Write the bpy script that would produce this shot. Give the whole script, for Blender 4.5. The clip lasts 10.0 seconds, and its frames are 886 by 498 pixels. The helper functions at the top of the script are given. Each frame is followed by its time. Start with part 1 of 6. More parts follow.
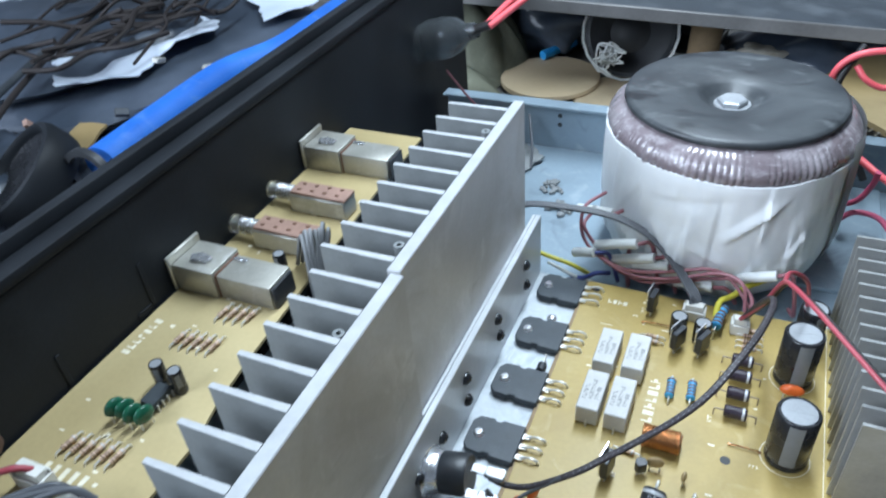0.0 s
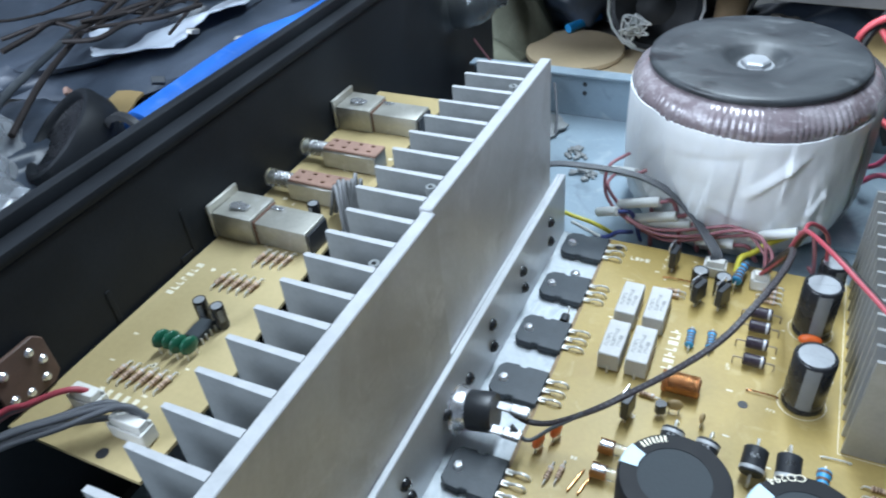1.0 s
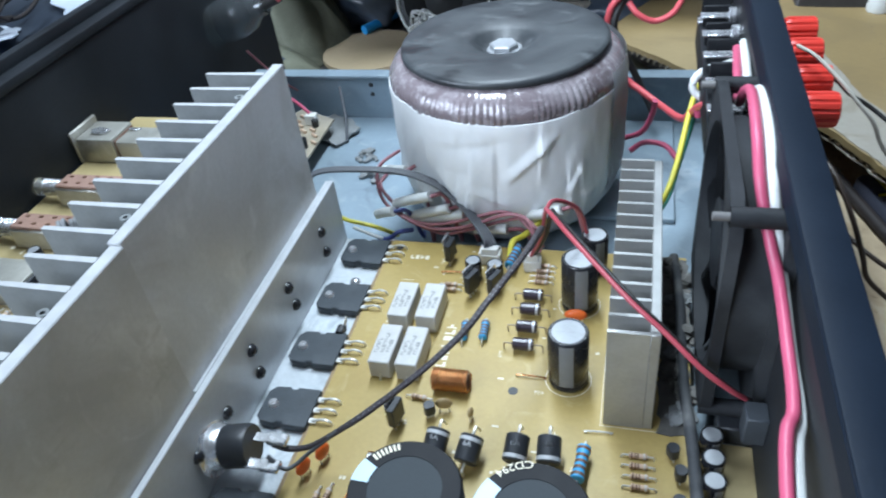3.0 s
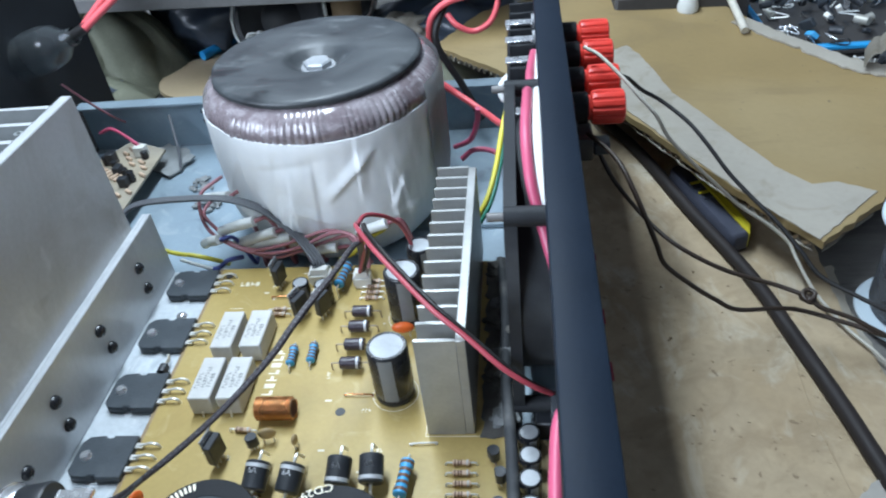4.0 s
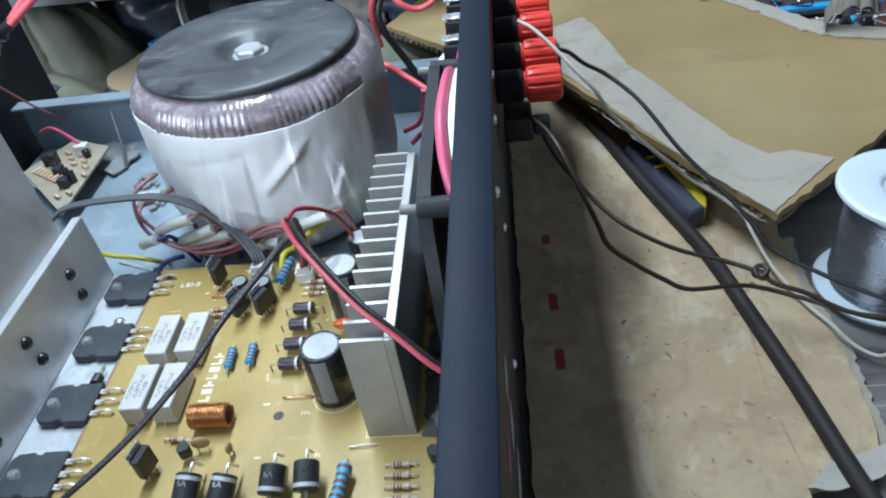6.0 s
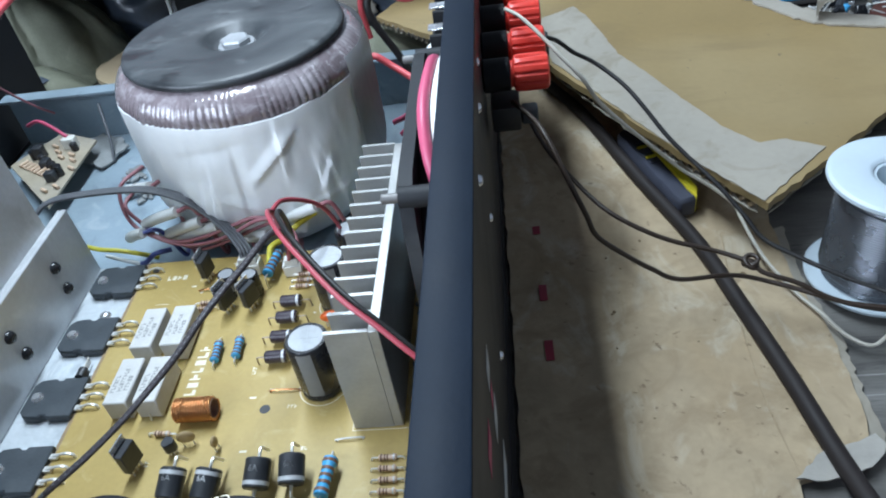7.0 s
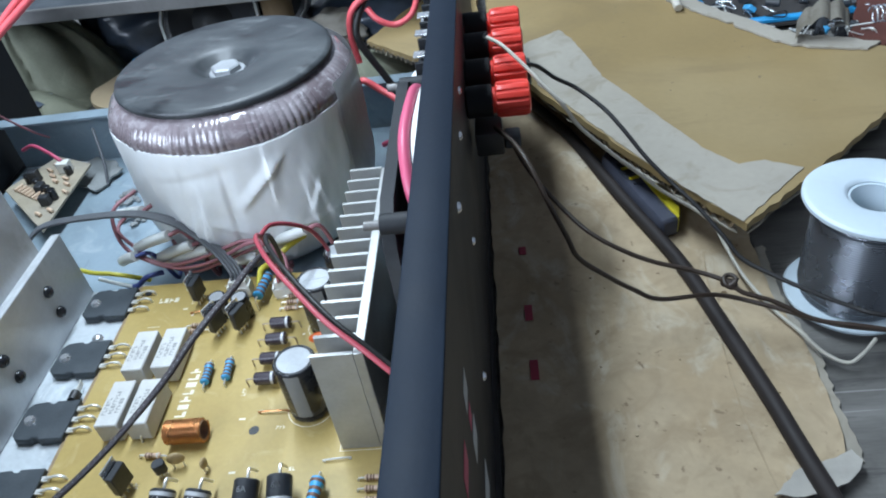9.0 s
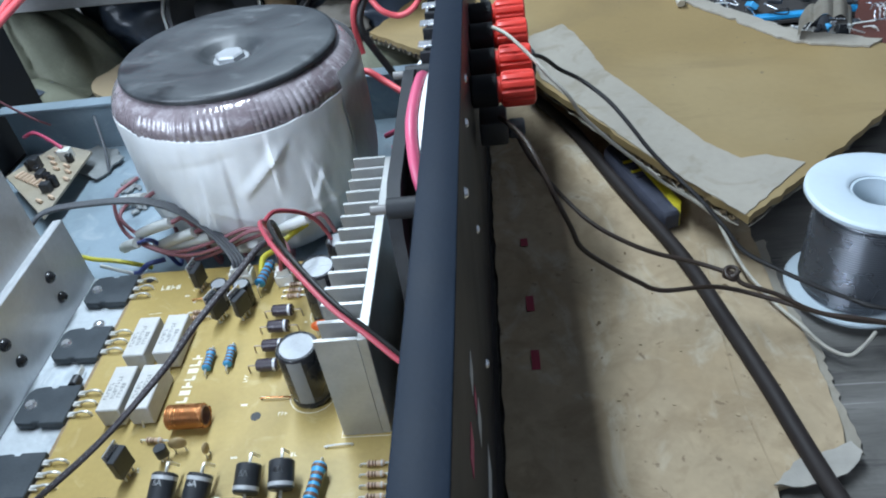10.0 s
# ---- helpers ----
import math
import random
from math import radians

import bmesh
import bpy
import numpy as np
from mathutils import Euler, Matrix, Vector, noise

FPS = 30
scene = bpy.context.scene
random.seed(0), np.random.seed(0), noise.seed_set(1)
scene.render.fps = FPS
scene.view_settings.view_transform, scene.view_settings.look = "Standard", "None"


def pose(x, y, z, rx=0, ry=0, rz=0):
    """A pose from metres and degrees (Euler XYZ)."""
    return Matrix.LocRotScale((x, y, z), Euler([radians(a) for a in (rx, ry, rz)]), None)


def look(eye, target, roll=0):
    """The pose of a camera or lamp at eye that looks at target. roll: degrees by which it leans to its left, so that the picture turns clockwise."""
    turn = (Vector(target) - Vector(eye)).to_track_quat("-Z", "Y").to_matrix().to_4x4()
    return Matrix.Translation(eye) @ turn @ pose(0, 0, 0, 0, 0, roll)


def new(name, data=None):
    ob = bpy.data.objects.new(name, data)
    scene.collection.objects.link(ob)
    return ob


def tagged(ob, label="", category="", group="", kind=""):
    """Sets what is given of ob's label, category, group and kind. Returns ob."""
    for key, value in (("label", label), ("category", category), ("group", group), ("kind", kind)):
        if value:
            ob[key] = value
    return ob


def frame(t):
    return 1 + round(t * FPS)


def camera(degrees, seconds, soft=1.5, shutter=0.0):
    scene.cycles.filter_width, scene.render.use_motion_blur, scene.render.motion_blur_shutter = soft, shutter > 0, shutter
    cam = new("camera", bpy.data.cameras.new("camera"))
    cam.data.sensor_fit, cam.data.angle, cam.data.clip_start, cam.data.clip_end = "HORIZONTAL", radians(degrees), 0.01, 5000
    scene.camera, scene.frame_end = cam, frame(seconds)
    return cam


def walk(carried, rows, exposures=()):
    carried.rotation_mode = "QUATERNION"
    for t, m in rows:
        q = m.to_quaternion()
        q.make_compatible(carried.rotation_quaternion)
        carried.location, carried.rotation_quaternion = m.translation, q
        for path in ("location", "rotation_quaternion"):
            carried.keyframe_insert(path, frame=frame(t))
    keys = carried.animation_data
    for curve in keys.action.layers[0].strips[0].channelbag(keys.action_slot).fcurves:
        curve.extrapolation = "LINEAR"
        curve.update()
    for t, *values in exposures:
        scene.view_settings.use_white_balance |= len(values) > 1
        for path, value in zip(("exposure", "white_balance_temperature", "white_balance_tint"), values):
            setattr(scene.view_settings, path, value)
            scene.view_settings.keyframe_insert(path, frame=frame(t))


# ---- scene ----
cam = camera(62.92, 10.0, soft=2.0, shutter=0.4)
PATH = [
    (0, (-0.01619, -0.20522, 0.25245), (-0.12286, 0.00947, 0.07209), -5.22),
    (0.2, (-0.02485, -0.21394, 0.25014), (-0.12860, -0.00088, 0.06617), -3.44),
    (0.5, (-0.02709, -0.23099, 0.24863), (-0.14079, -0.02192, 0.06598), -3.37),
    (1, (-0.01135, -0.22476, 0.24634), (-0.12512, -0.01625, 0.06310), -6.06),
    (1.5, (0.00027, -0.21405, 0.24036), (-0.09892, 0.00008, 0.05512), -5.69),
    (2, (0.01683, -0.20209, 0.23804), (-0.07171, 0.01724, 0.05350), -6.18),
    (2.2, (0.02728, -0.20027, 0.23792), (-0.05999, 0.01954, 0.05335), -7.36),
    (3.3, (0.05081, -0.19179, 0.23235), (-0.01028, 0.03606, 0.04700), -7.47),
    (3.5, (0.06110, -0.19174, 0.23390), (0.01168, 0.04367, 0.05462), -6.96),
    (4, (0.07738, -0.18485, 0.22676), (0.04255, 0.04960, 0.04286), -7.17),
    (4.5, (0.08871, -0.17858, 0.22111), (0.05605, 0.05322, 0.03348), -8.50),
    (5, (0.09273, -0.17441, 0.21820), (0.06061, 0.05583, 0.02858), -8.86),
    (5.5, (0.09601, -0.17221, 0.22048), (0.06334, 0.05805, 0.03098), -9.33),
    (6.8, (0.10180, -0.16924, 0.21605), (0.06949, 0.05824, 0.02315), -9.93),
    (7, (0.10251, -0.16916, 0.21589), (0.07047, 0.05862, 0.02331), -9.90),
    (7.5, (0.10287, -0.16989, 0.21632), (0.07169, 0.05869, 0.02454), -9.69),
    (8, (0.10523, -0.17100, 0.21940), (0.07430, 0.05956, 0.02997), -9.90),
    (8.5, (0.10611, -0.17199, 0.22179), (0.07506, 0.06045, 0.03469), -9.87),
    (9, (0.10808, -0.17206, 0.22124), (0.07778, 0.05992, 0.03344), -9.95),
    (9.5, (0.10780, -0.17344, 0.22097), (0.07842, 0.05893, 0.03351), -9.66),
    (10, (0.10501, -0.17493, 0.21923), (0.07618, 0.05650, 0.03052), -9.06),
]
walk(cam, [(t, look(eye, target, roll)) for t, eye, target, roll in PATH])

# ---- light ----
world = bpy.data.worlds.new("room")
scene.world = world
world.use_nodes = True
wbg = world.node_tree.nodes["Background"]
wbg.inputs["Color"].default_value = (0.55, 0.72, 1.0, 1)
wbg.inputs["Strength"].default_value = 0.30


def lamp(name, eye, target, sx, sy, watts, colour):
    d = bpy.data.lights.new(name, "AREA")
    d.shape, d.size, d.size_y, d.energy, d.color = "RECTANGLE", sx, sy, watts, colour
    ob = new(name, d)
    ob.matrix_world = look(eye, target)
    return ob


lamp("bench_tube", (-0.085, 0.28, 0.64), (-0.03, 0.28, 0.0), 0.60, 0.07, 7.9, (0.735, 0.89, 1.04))
# broad fill added from the left front; no window or opening stands there
lamp("window_light", (-0.98, -1.0, 0.85), (0.0, 0.1, 0.0), 1.1, 0.9, 44, (0.70, 0.83, 1.02))
scene.view_settings.exposure = 0.05

# ---- materials ----
MATS = {}


def surf(name, base, rough=0.5, metal=0.0, vary=0.15, scale=60.0, fine=900.0, bump=0.05, other=None, amount=0.5, edge=0.5, stretch=(1, 1, 1), coat=0.0, spec=0.5, piece=0.0, glass=0.0):
    """base colour broken up by a broad and a fine noise; other: a second colour in patches."""
    m = bpy.data.materials.new(name)
    m.use_nodes = True
    nt = m.node_tree
    b = nt.nodes["Principled BSDF"]
    lk = nt.links.new
    tc = nt.nodes.new("ShaderNodeTexCoord")
    mp = nt.nodes.new("ShaderNodeMapping")
    mp.inputs["Scale"].default_value = stretch
    lk(tc.outputs["Object"], mp.inputs["Vector"])
    n1 = nt.nodes.new("ShaderNodeTexNoise")
    n1.inputs["Scale"].default_value = scale
    n1.inputs["Detail"].default_value = 5
    n2 = nt.nodes.new("ShaderNodeTexNoise")
    n2.inputs["Scale"].default_value = fine
    n2.inputs["Detail"].default_value = 3
    lk(mp.outputs[0], n1.inputs["Vector"])
    lk(mp.outputs[0], n2.inputs["Vector"])
    mixv = nt.nodes.new("ShaderNodeMath")
    mixv.operation = "MULTIPLY_ADD"
    lk(n2.outputs["Fac"], mixv.inputs[0])
    mixv.inputs[1].default_value = 0.35
    lk(n1.outputs["Fac"], mixv.inputs[2])
    ramp = nt.nodes.new("ShaderNodeMapRange")
    ramp.inputs["From Min"].default_value, ramp.inputs["From Max"].default_value = 0.4, 0.95
    ramp.inputs["To Min"].default_value, ramp.inputs["To Max"].default_value = 1 - vary, 1 + vary
    lk(mixv.outputs[0], ramp.inputs["Value"])
    col = nt.nodes.new("ShaderNodeMix")
    col.data_type = "RGBA"
    col.inputs["A"].default_value = (*base, 1)
    col.inputs["B"].default_value = (*(other or base), 1)
    pr = nt.nodes.new("ShaderNodeMapRange")
    pr.inputs["From Min"].default_value, pr.inputs["From Max"].default_value = edge, edge + 0.18
    pr.inputs["To Max"].default_value = amount if other else 0.0
    n3 = nt.nodes.new("ShaderNodeTexNoise")
    n3.inputs["Scale"].default_value = scale * 0.45
    n3.inputs["Detail"].default_value = 6
    lk(mp.outputs[0], n3.inputs["Vector"])
    lk(n3.outputs["Fac"], pr.inputs["Value"])
    lk(pr.outputs[0], col.inputs["Factor"])
    mul = nt.nodes.new("ShaderNodeVectorMath")
    mul.operation = "SCALE"
    lk(col.outputs["Result"], mul.inputs[0])
    if piece:
        oi = nt.nodes.new("ShaderNodeObjectInfo")
        k = nt.nodes.new("ShaderNodeMath")
        k.operation = "MULTIPLY_ADD"
        lk(oi.outputs["Random"], k.inputs[0])
        k.inputs[1].default_value = piece
        lk(ramp.outputs[0], k.inputs[2])
        lk(k.outputs[0], mul.inputs["Scale"])
    else:
        lk(ramp.outputs[0], mul.inputs["Scale"])
    lk(mul.outputs[0], b.inputs["Base Color"])
    rr = nt.nodes.new("ShaderNodeMapRange")
    rr.inputs["To Min"].default_value, rr.inputs["To Max"].default_value = max(rough - 0.12, 0.03), min(rough + 0.15, 1)
    lk(n1.outputs["Fac"], rr.inputs["Value"])
    lk(rr.outputs[0], b.inputs["Roughness"])
    b.inputs["Metallic"].default_value = metal
    b.inputs["Specular IOR Level"].default_value = spec
    b.inputs["Coat Weight"].default_value = coat
    if glass:
        b.inputs["Transmission Weight"].default_value = glass
    if bump:
        bp = nt.nodes.new("ShaderNodeBump")
        bp.inputs["Strength"].default_value = min(bump * 6, 1.0)
        bp.inputs["Distance"].default_value = 0.0006
        lk(mixv.outputs[0], bp.inputs["Height"])
        lk(bp.outputs[0], b.inputs["Normal"])
    MATS[name] = m
    return m


def smear(m, colour, amount, scale, lo=0.5, hi=0.62, stretch=(1, 1, 1), warp=1.2, rough=None, shift=0.0):
    """A further layer of stain, dust, wear or painted glints over a material."""
    nt = m.node_tree
    lk = nt.links.new
    b = nt.nodes["Principled BSDF"]
    tc = nt.nodes.new("ShaderNodeTexCoord")
    mp = nt.nodes.new("ShaderNodeMapping")
    mp.inputs["Scale"].default_value = stretch
    mp.inputs["Location"].default_value = (shift, shift * 1.7, -shift)
    lk(tc.outputs["Object"], mp.inputs["Vector"])
    n = nt.nodes.new("ShaderNodeTexNoise")
    n.inputs["Scale"].default_value = scale
    n.inputs["Detail"].default_value = 7
    n.inputs["Roughness"].default_value = 0.62
    n.inputs["Distortion"].default_value = warp
    lk(mp.outputs[0], n.inputs["Vector"])
    mr = nt.nodes.new("ShaderNodeMapRange")
    mr.inputs["From Min"].default_value, mr.inputs["From Max"].default_value = lo, hi
    mr.inputs["To Max"].default_value = amount
    lk(n.outputs["Fac"], mr.inputs["Value"])
    for socket_name, value in (("Base Color", (*colour, 1)), ("Roughness", rough)):
        if value is None:
            continue
        was = b.inputs[socket_name].links[0].from_socket
        mx = nt.nodes.new("ShaderNodeMix")
        mx.data_type = "RGBA" if socket_name == "Base Color" else "FLOAT"
        lk(mr.outputs[0], mx.inputs["Factor"])
        live = [s for s in mx.inputs if s.enabled and s.name in ("A", "B")]
        lk(was, live[0])
        live[1].default_value = value
        lk([s for s in mx.outputs if s.enabled][0], b.inputs[socket_name])


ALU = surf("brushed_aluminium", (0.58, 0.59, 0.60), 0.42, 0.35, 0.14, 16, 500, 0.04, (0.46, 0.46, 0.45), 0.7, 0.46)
# edge and fin tones: lit edges paler, shaded fin sides darker, set by colour
ALU_EDGE = surf("lit_edge_aluminium", (0.40, 0.41, 0.415), 0.6, 0.2, 0.12, 120, 900, 0.05)
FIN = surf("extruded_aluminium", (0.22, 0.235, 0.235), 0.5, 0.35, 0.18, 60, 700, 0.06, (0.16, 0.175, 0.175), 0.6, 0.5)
PASTE = surf("mica_and_paste", (0.50, 0.535, 0.56), 0.5, 0.1, 0.12, 50, 400, 0.12, (0.60, 0.66, 0.70), 0.6, 0.5)
STEEL = surf("grey_painted_steel", (0.25, 0.32, 0.37), 0.42, 0.1, 0.10, 30, 500, 0.03, (0.17, 0.22, 0.25), 0.6, 0.52)
BLACKPANEL = surf("black_painted_panel", (0.019, 0.021, 0.024), 0.5, 0.0, 0.25, 25, 700, 0.05, (0.032, 0.034, 0.037), 0.6, 0.5, spec=0.3)
FRONTBLACK = surf("black_moulded_plastic", (0.011, 0.013, 0.016), 0.55, 0.0, 0.3, 25, 700, 0.05, (0.020, 0.024, 0.029), 0.6, 0.5, spec=0.22)
BLUEBLACK = surf("dark_blue_satin_paint", (0.007, 0.0125, 0.022), 0.5, 0.0, 0.2, 30, 900, 0.04, (0.012, 0.019, 0.031), 0.5, 0.52, spec=0.12)
BLACKPLASTIC = surf("black_plastic", (0.026, 0.028, 0.031), 0.45, 0.0, 0.2, 80, 900, 0.05, (0.045, 0.048, 0.052), 0.6, 0.5)
FANBLACK = surf("black_fan_plastic", (0.010, 0.011, 0.013), 0.5, 0.0, 0.25, 60, 800, 0.05, spec=0.25)
FANFRAME = surf("dusty_fan_plastic", (0.018, 0.020, 0.023), 0.6, 0.0, 0.3, 60, 800, 0.06, (0.055, 0.060, 0.064), 0.6, 0.52, spec=0.3)
DUSTYPLASTIC = surf("dusty_black_plastic", (0.035, 0.042, 0.05), 0.6, 0.0, 0.25, 60, 800, 0.06, (0.09, 0.1, 0.11), 0.6, 0.5)
PCB = surf("phenolic_board", (0.44, 0.315, 0.10), 0.45, 0.0, 0.14, 18, 500, 0.03, (0.49, 0.375, 0.155), 0.6, 0.48)
PCB2 = surf("pale_phenolic_board", (0.44, 0.345, 0.17), 0.5, 0.0, 0.12, 18, 500, 0.02, (0.50, 0.41, 0.225), 0.6, 0.48)
PCBEDGE = surf("board_edge", (0.30, 0.21, 0.12), 0.7, 0.0, 0.2, 200, 900, 0.05)
INK = surf("white_ink", (0.80, 0.74, 0.58), 0.6, 0.0, 0.12, 200, 900, 0.0)
WHITEWRAP = surf("white_paper_tape", (0.83, 0.85, 0.85), 0.42, 0.0, 0.05, 14, 300, 0.03, (0.76, 0.79, 0.80), 0.5, 0.52)
WINDING = surf("varnished_winding_film", (0.19, 0.155, 0.165), 0.14, 0.0, 0.25, 60, 900, 0.08, (0.31, 0.28, 0.29), 0.8, 0.45, coat=0.7)
RUBBER = surf("dusty_black_disc", (0.030, 0.034, 0.038), 0.42, 0.0, 0.3, 30, 500, 0.05)
CHROME = surf("bright_metal", (0.80, 0.81, 0.83), 0.24, 0.85, 0.08, 300, 900, 0.0)
TIN = surf("tinned_lead", (0.80, 0.79, 0.75), 0.35, 0.55, 0.1, 300, 900, 0.0)
JACKMETAL = surf("nickel_shell", (0.46, 0.45, 0.40), 0.42, 0.55, 0.2, 60, 700, 0.05, (0.30, 0.285, 0.25), 0.7, 0.48)
CEMENT = surf("white_ceramic", (0.58, 0.575, 0.56), 0.62, 0.0, 0.10, 120, 900, 0.06)
GREYINK = surf("grey_ink", (0.30, 0.30, 0.295), 0.6, 0.0, 0.1, 200, 900, 0.0)
EPOXY = surf("black_epoxy", (0.028, 0.031, 0.036), 0.40, 0.0, 0.2, 150, 900, 0.05, (0.05, 0.054, 0.06), 0.5, 0.52)
SLEEVE = surf("black_sleeve", (0.016, 0.017, 0.02), 0.25, 0.0, 0.15, 120, 900, 0.0)
GREYSLEEVE = surf("grey_stripe", (0.19, 0.20, 0.21), 0.35, 0.0, 0.1, 120, 900, 0.0)
CANTOP = surf("can_top", (0.35, 0.365, 0.38), 0.45, 0.4, 0.14, 120, 900, 0.03)
BLUERES = surf("blue_resistor_body", (0.06, 0.36, 0.66), 0.4, 0.0, 0.1, 200, 900, 0.0)
TANRES = surf("tan_resistor_body", (0.62, 0.45, 0.32), 0.5, 0.0, 0.1, 200, 900, 0.0)
DARKBAND = surf("dark_band", (0.16, 0.08, 0.05), 0.5, 0.0, 0.1, 200, 900, 0.0)
SILVERBAND = surf("silver_band", (0.55, 0.56, 0.57), 0.45, 0.2, 0.1, 200, 900, 0.0)
COPPER = surf("enamelled_copper", (0.55, 0.25, 0.10), 0.25, 0.8, 0.12, 200, 900, 0.0)
ORANGE = surf("orange_dipped", (0.72, 0.13, 0.025), 0.3, 0.0, 0.12, 200, 900, 0.02)
TAN = surf("tan_dipped", (0.36, 0.26, 0.13), 0.4, 0.0, 0.12, 200, 900, 0.02)
GREEN = surf("green_dipped", (0.012, 0.10, 0.055), 0.25, 0.0, 0.15, 200, 900, 0.02)
NYLON = surf("white_nylon", (0.72, 0.71, 0.66), 0.5, 0.0, 0.08, 150, 900, 0.02)
PAXOLIN = surf("brown_laminate", (0.33, 0.20, 0.155), 0.6, 0.0, 0.2, 100, 900, 0.04, (0.25, 0.15, 0.11), 0.6, 0.5)
REDPLASTIC = surf("red_plastic", (0.72, 0.045, 0.03), 0.38, 0.0, 0.10, 100, 900, 0.02)
PINKWIRE = surf("pink_insulation", (0.52, 0.085, 0.16), 0.4, 0.0, 0.08, 100, 900, 0.0)
REDWIRE = surf("red_insulation", (0.37, 0.055, 0.075), 0.4, 0.0, 0.08, 100, 900, 0.0)
CORALWIRE = surf("coral_insulation", (0.68, 0.10, 0.115), 0.4, 0.0, 0.08, 100, 900, 0.0)
MAROONWIRE = surf("maroon_insulation", (0.32, 0.13, 0.15), 0.4, 0.0, 0.08, 100, 900, 0.0)
WHITEWIRE = surf("white_insulation", (0.70, 0.72, 0.70), 0.4, 0.0, 0.08, 100, 900, 0.0)
YELLOWWIRE = surf("yellow_insulation", (0.60, 0.54, 0.06), 0.4, 0.0, 0.08, 100, 900, 0.0)
GREENWIRE = surf("green_insulation", (0.03, 0.20, 0.13), 0.4, 0.0, 0.08, 100, 900, 0.0)
BLUEWIRE = surf("blue_insulation", (0.05, 0.07, 0.25), 0.4, 0.0, 0.08, 100, 900, 0.0)
GREYWIRE = surf("grey_insulation", (0.09, 0.095, 0.105), 0.45, 0.0, 0.1, 100, 900, 0.0)
PALEGREYWIRE = surf("pale_grey_insulation", (0.20, 0.205, 0.21), 0.5, 0.0, 0.15, 100, 900, 0.0)
BLACKWIRE = surf("black_insulation", (0.017, 0.016, 0.016), 0.5, 0.0, 0.1, 100, 900, 0.0)
BRAID = surf("dark_braided_insulation", (0.035, 0.028, 0.032), 0.5, 0.0, 0.3, 500, 1500, 0.1)
CARD = surf("worn_kraft_card", (0.42, 0.325, 0.21), 0.8, 0.0, 0.18, 40, 260, 0.3, (0.32, 0.235, 0.14), 0.7, 0.48)
CARDTOP = surf("smooth_kraft_card", (0.265, 0.185, 0.078), 0.65, 0.0, 0.10, 14, 260, 0.05, (0.285, 0.215, 0.11), 0.7, 0.46)
CARDTORN = surf("torn_card_paper", (0.335, 0.305, 0.255), 0.85, 0.0, 0.12, 22, 250, 0.14, (0.27, 0.24, 0.19), 0.6, 0.5)
CARDDARK = surf("card_flutes", (0.16, 0.11, 0.06), 0.9, 0.0, 0.2, 60, 400, 0.1)
BENCHWOOD = surf("grimy_bench_wood", (0.118, 0.112, 0.103), 0.75, 0.0, 0.35, 60, 500, 0.14, (0.165, 0.158, 0.147), 0.7, 0.48, (0.25, 1.7, 1))
SPOOLWHITE = surf("white_spool_plastic", (0.50, 0.58, 0.63), 0.4, 0.0, 0.05, 40, 400, 0.02)
SOLDER = surf("solder_wire", (0.21, 0.225, 0.25), 0.26, 0.85, 0.03, 60, 200, 0.0)
KNIFEGREY = surf("dark_blue_grip", (0.055, 0.06, 0.085), 0.5, 0.0, 0.15, 100, 900, 0.05)
KNIFEYELLOW = surf("yellow_grip", (0.62, 0.52, 0.03), 0.45, 0.0, 0.1, 100, 900, 0.02)
BLUETAPE = surf("blue_foam", (0.012, 0.125, 0.50), 0.6, 0.0, 0.12, 50, 500, 0.06, (0.025, 0.18, 0.58), 0.5, 0.5)
WALLDARK = surf("pale_room_wall", (0.47, 0.49, 0.52), 0.85, 0.0, 0.1, 5, 60, 0.05)

BROWNWIRE = surf("dark_brown_insulation", (0.035, 0.022, 0.015), 0.45, 0.0, 0.1, 100, 900, 0.0)
BLACKSHEATH = surf("matt_black_sheath", (0.024, 0.019, 0.018), 0.62, 0.0, 0.2, 100, 900, 0.04, spec=0.3)
BENCHDARK = surf("dark_scrap_wood", (0.042, 0.038, 0.036), 0.7, 0.0, 0.3, 30, 300, 0.1)
PCBDUST = surf("dusty_tan_board", (0.36, 0.31, 0.23), 0.8, 0.0, 0.2, 60, 500, 0.08, (0.24, 0.22, 0.19), 0.6, 0.5)
COMB = surf("grooved_aluminium", (0.40, 0.405, 0.395), 0.40, 0.6, 0.16, 50, 600, 0.05, (0.29, 0.285, 0.265), 0.7, 0.48)
GREYTAPE = surf("grey_film_tape", (0.62, 0.64, 0.65), 0.4, 0.0, 0.15, 25, 300, 0.05, (0.60, 0.62, 0.63), 0.6, 0.48)
MAROONCLOTH = surf("red_brown_board", (0.10, 0.03, 0.02), 0.7, 0.0, 0.2, 30, 300, 0.06)
TANWOOD = surf("pale_tan_wood", (0.50, 0.39, 0.25), 0.7, 0.0, 0.1, 20, 300, 0.05, (0.43, 0.32, 0.19), 0.5, 0.5)
GREYBROWN = surf("bare_sheet_metal", (0.17, 0.165, 0.16), 0.5, 0.4, 0.2, 30, 400, 0.04)
OLIVE = surf("olive_cloth", (0.13, 0.135, 0.095), 0.85, 0.0, 0.25, 30, 600, 0.1, (0.08, 0.082, 0.06), 0.7, 0.5)
DARKBAG = surf("dark_plastic", (0.036, 0.048, 0.066), 0.33, 0.0, 0.3, 20, 300, 0.1, (0.085, 0.10, 0.125), 0.6, 0.5)
PENBLUE = surf("bright_blue_pen", (0.02, 0.28, 0.62), 0.35, 0.0, 0.06, 60, 500, 0.0)
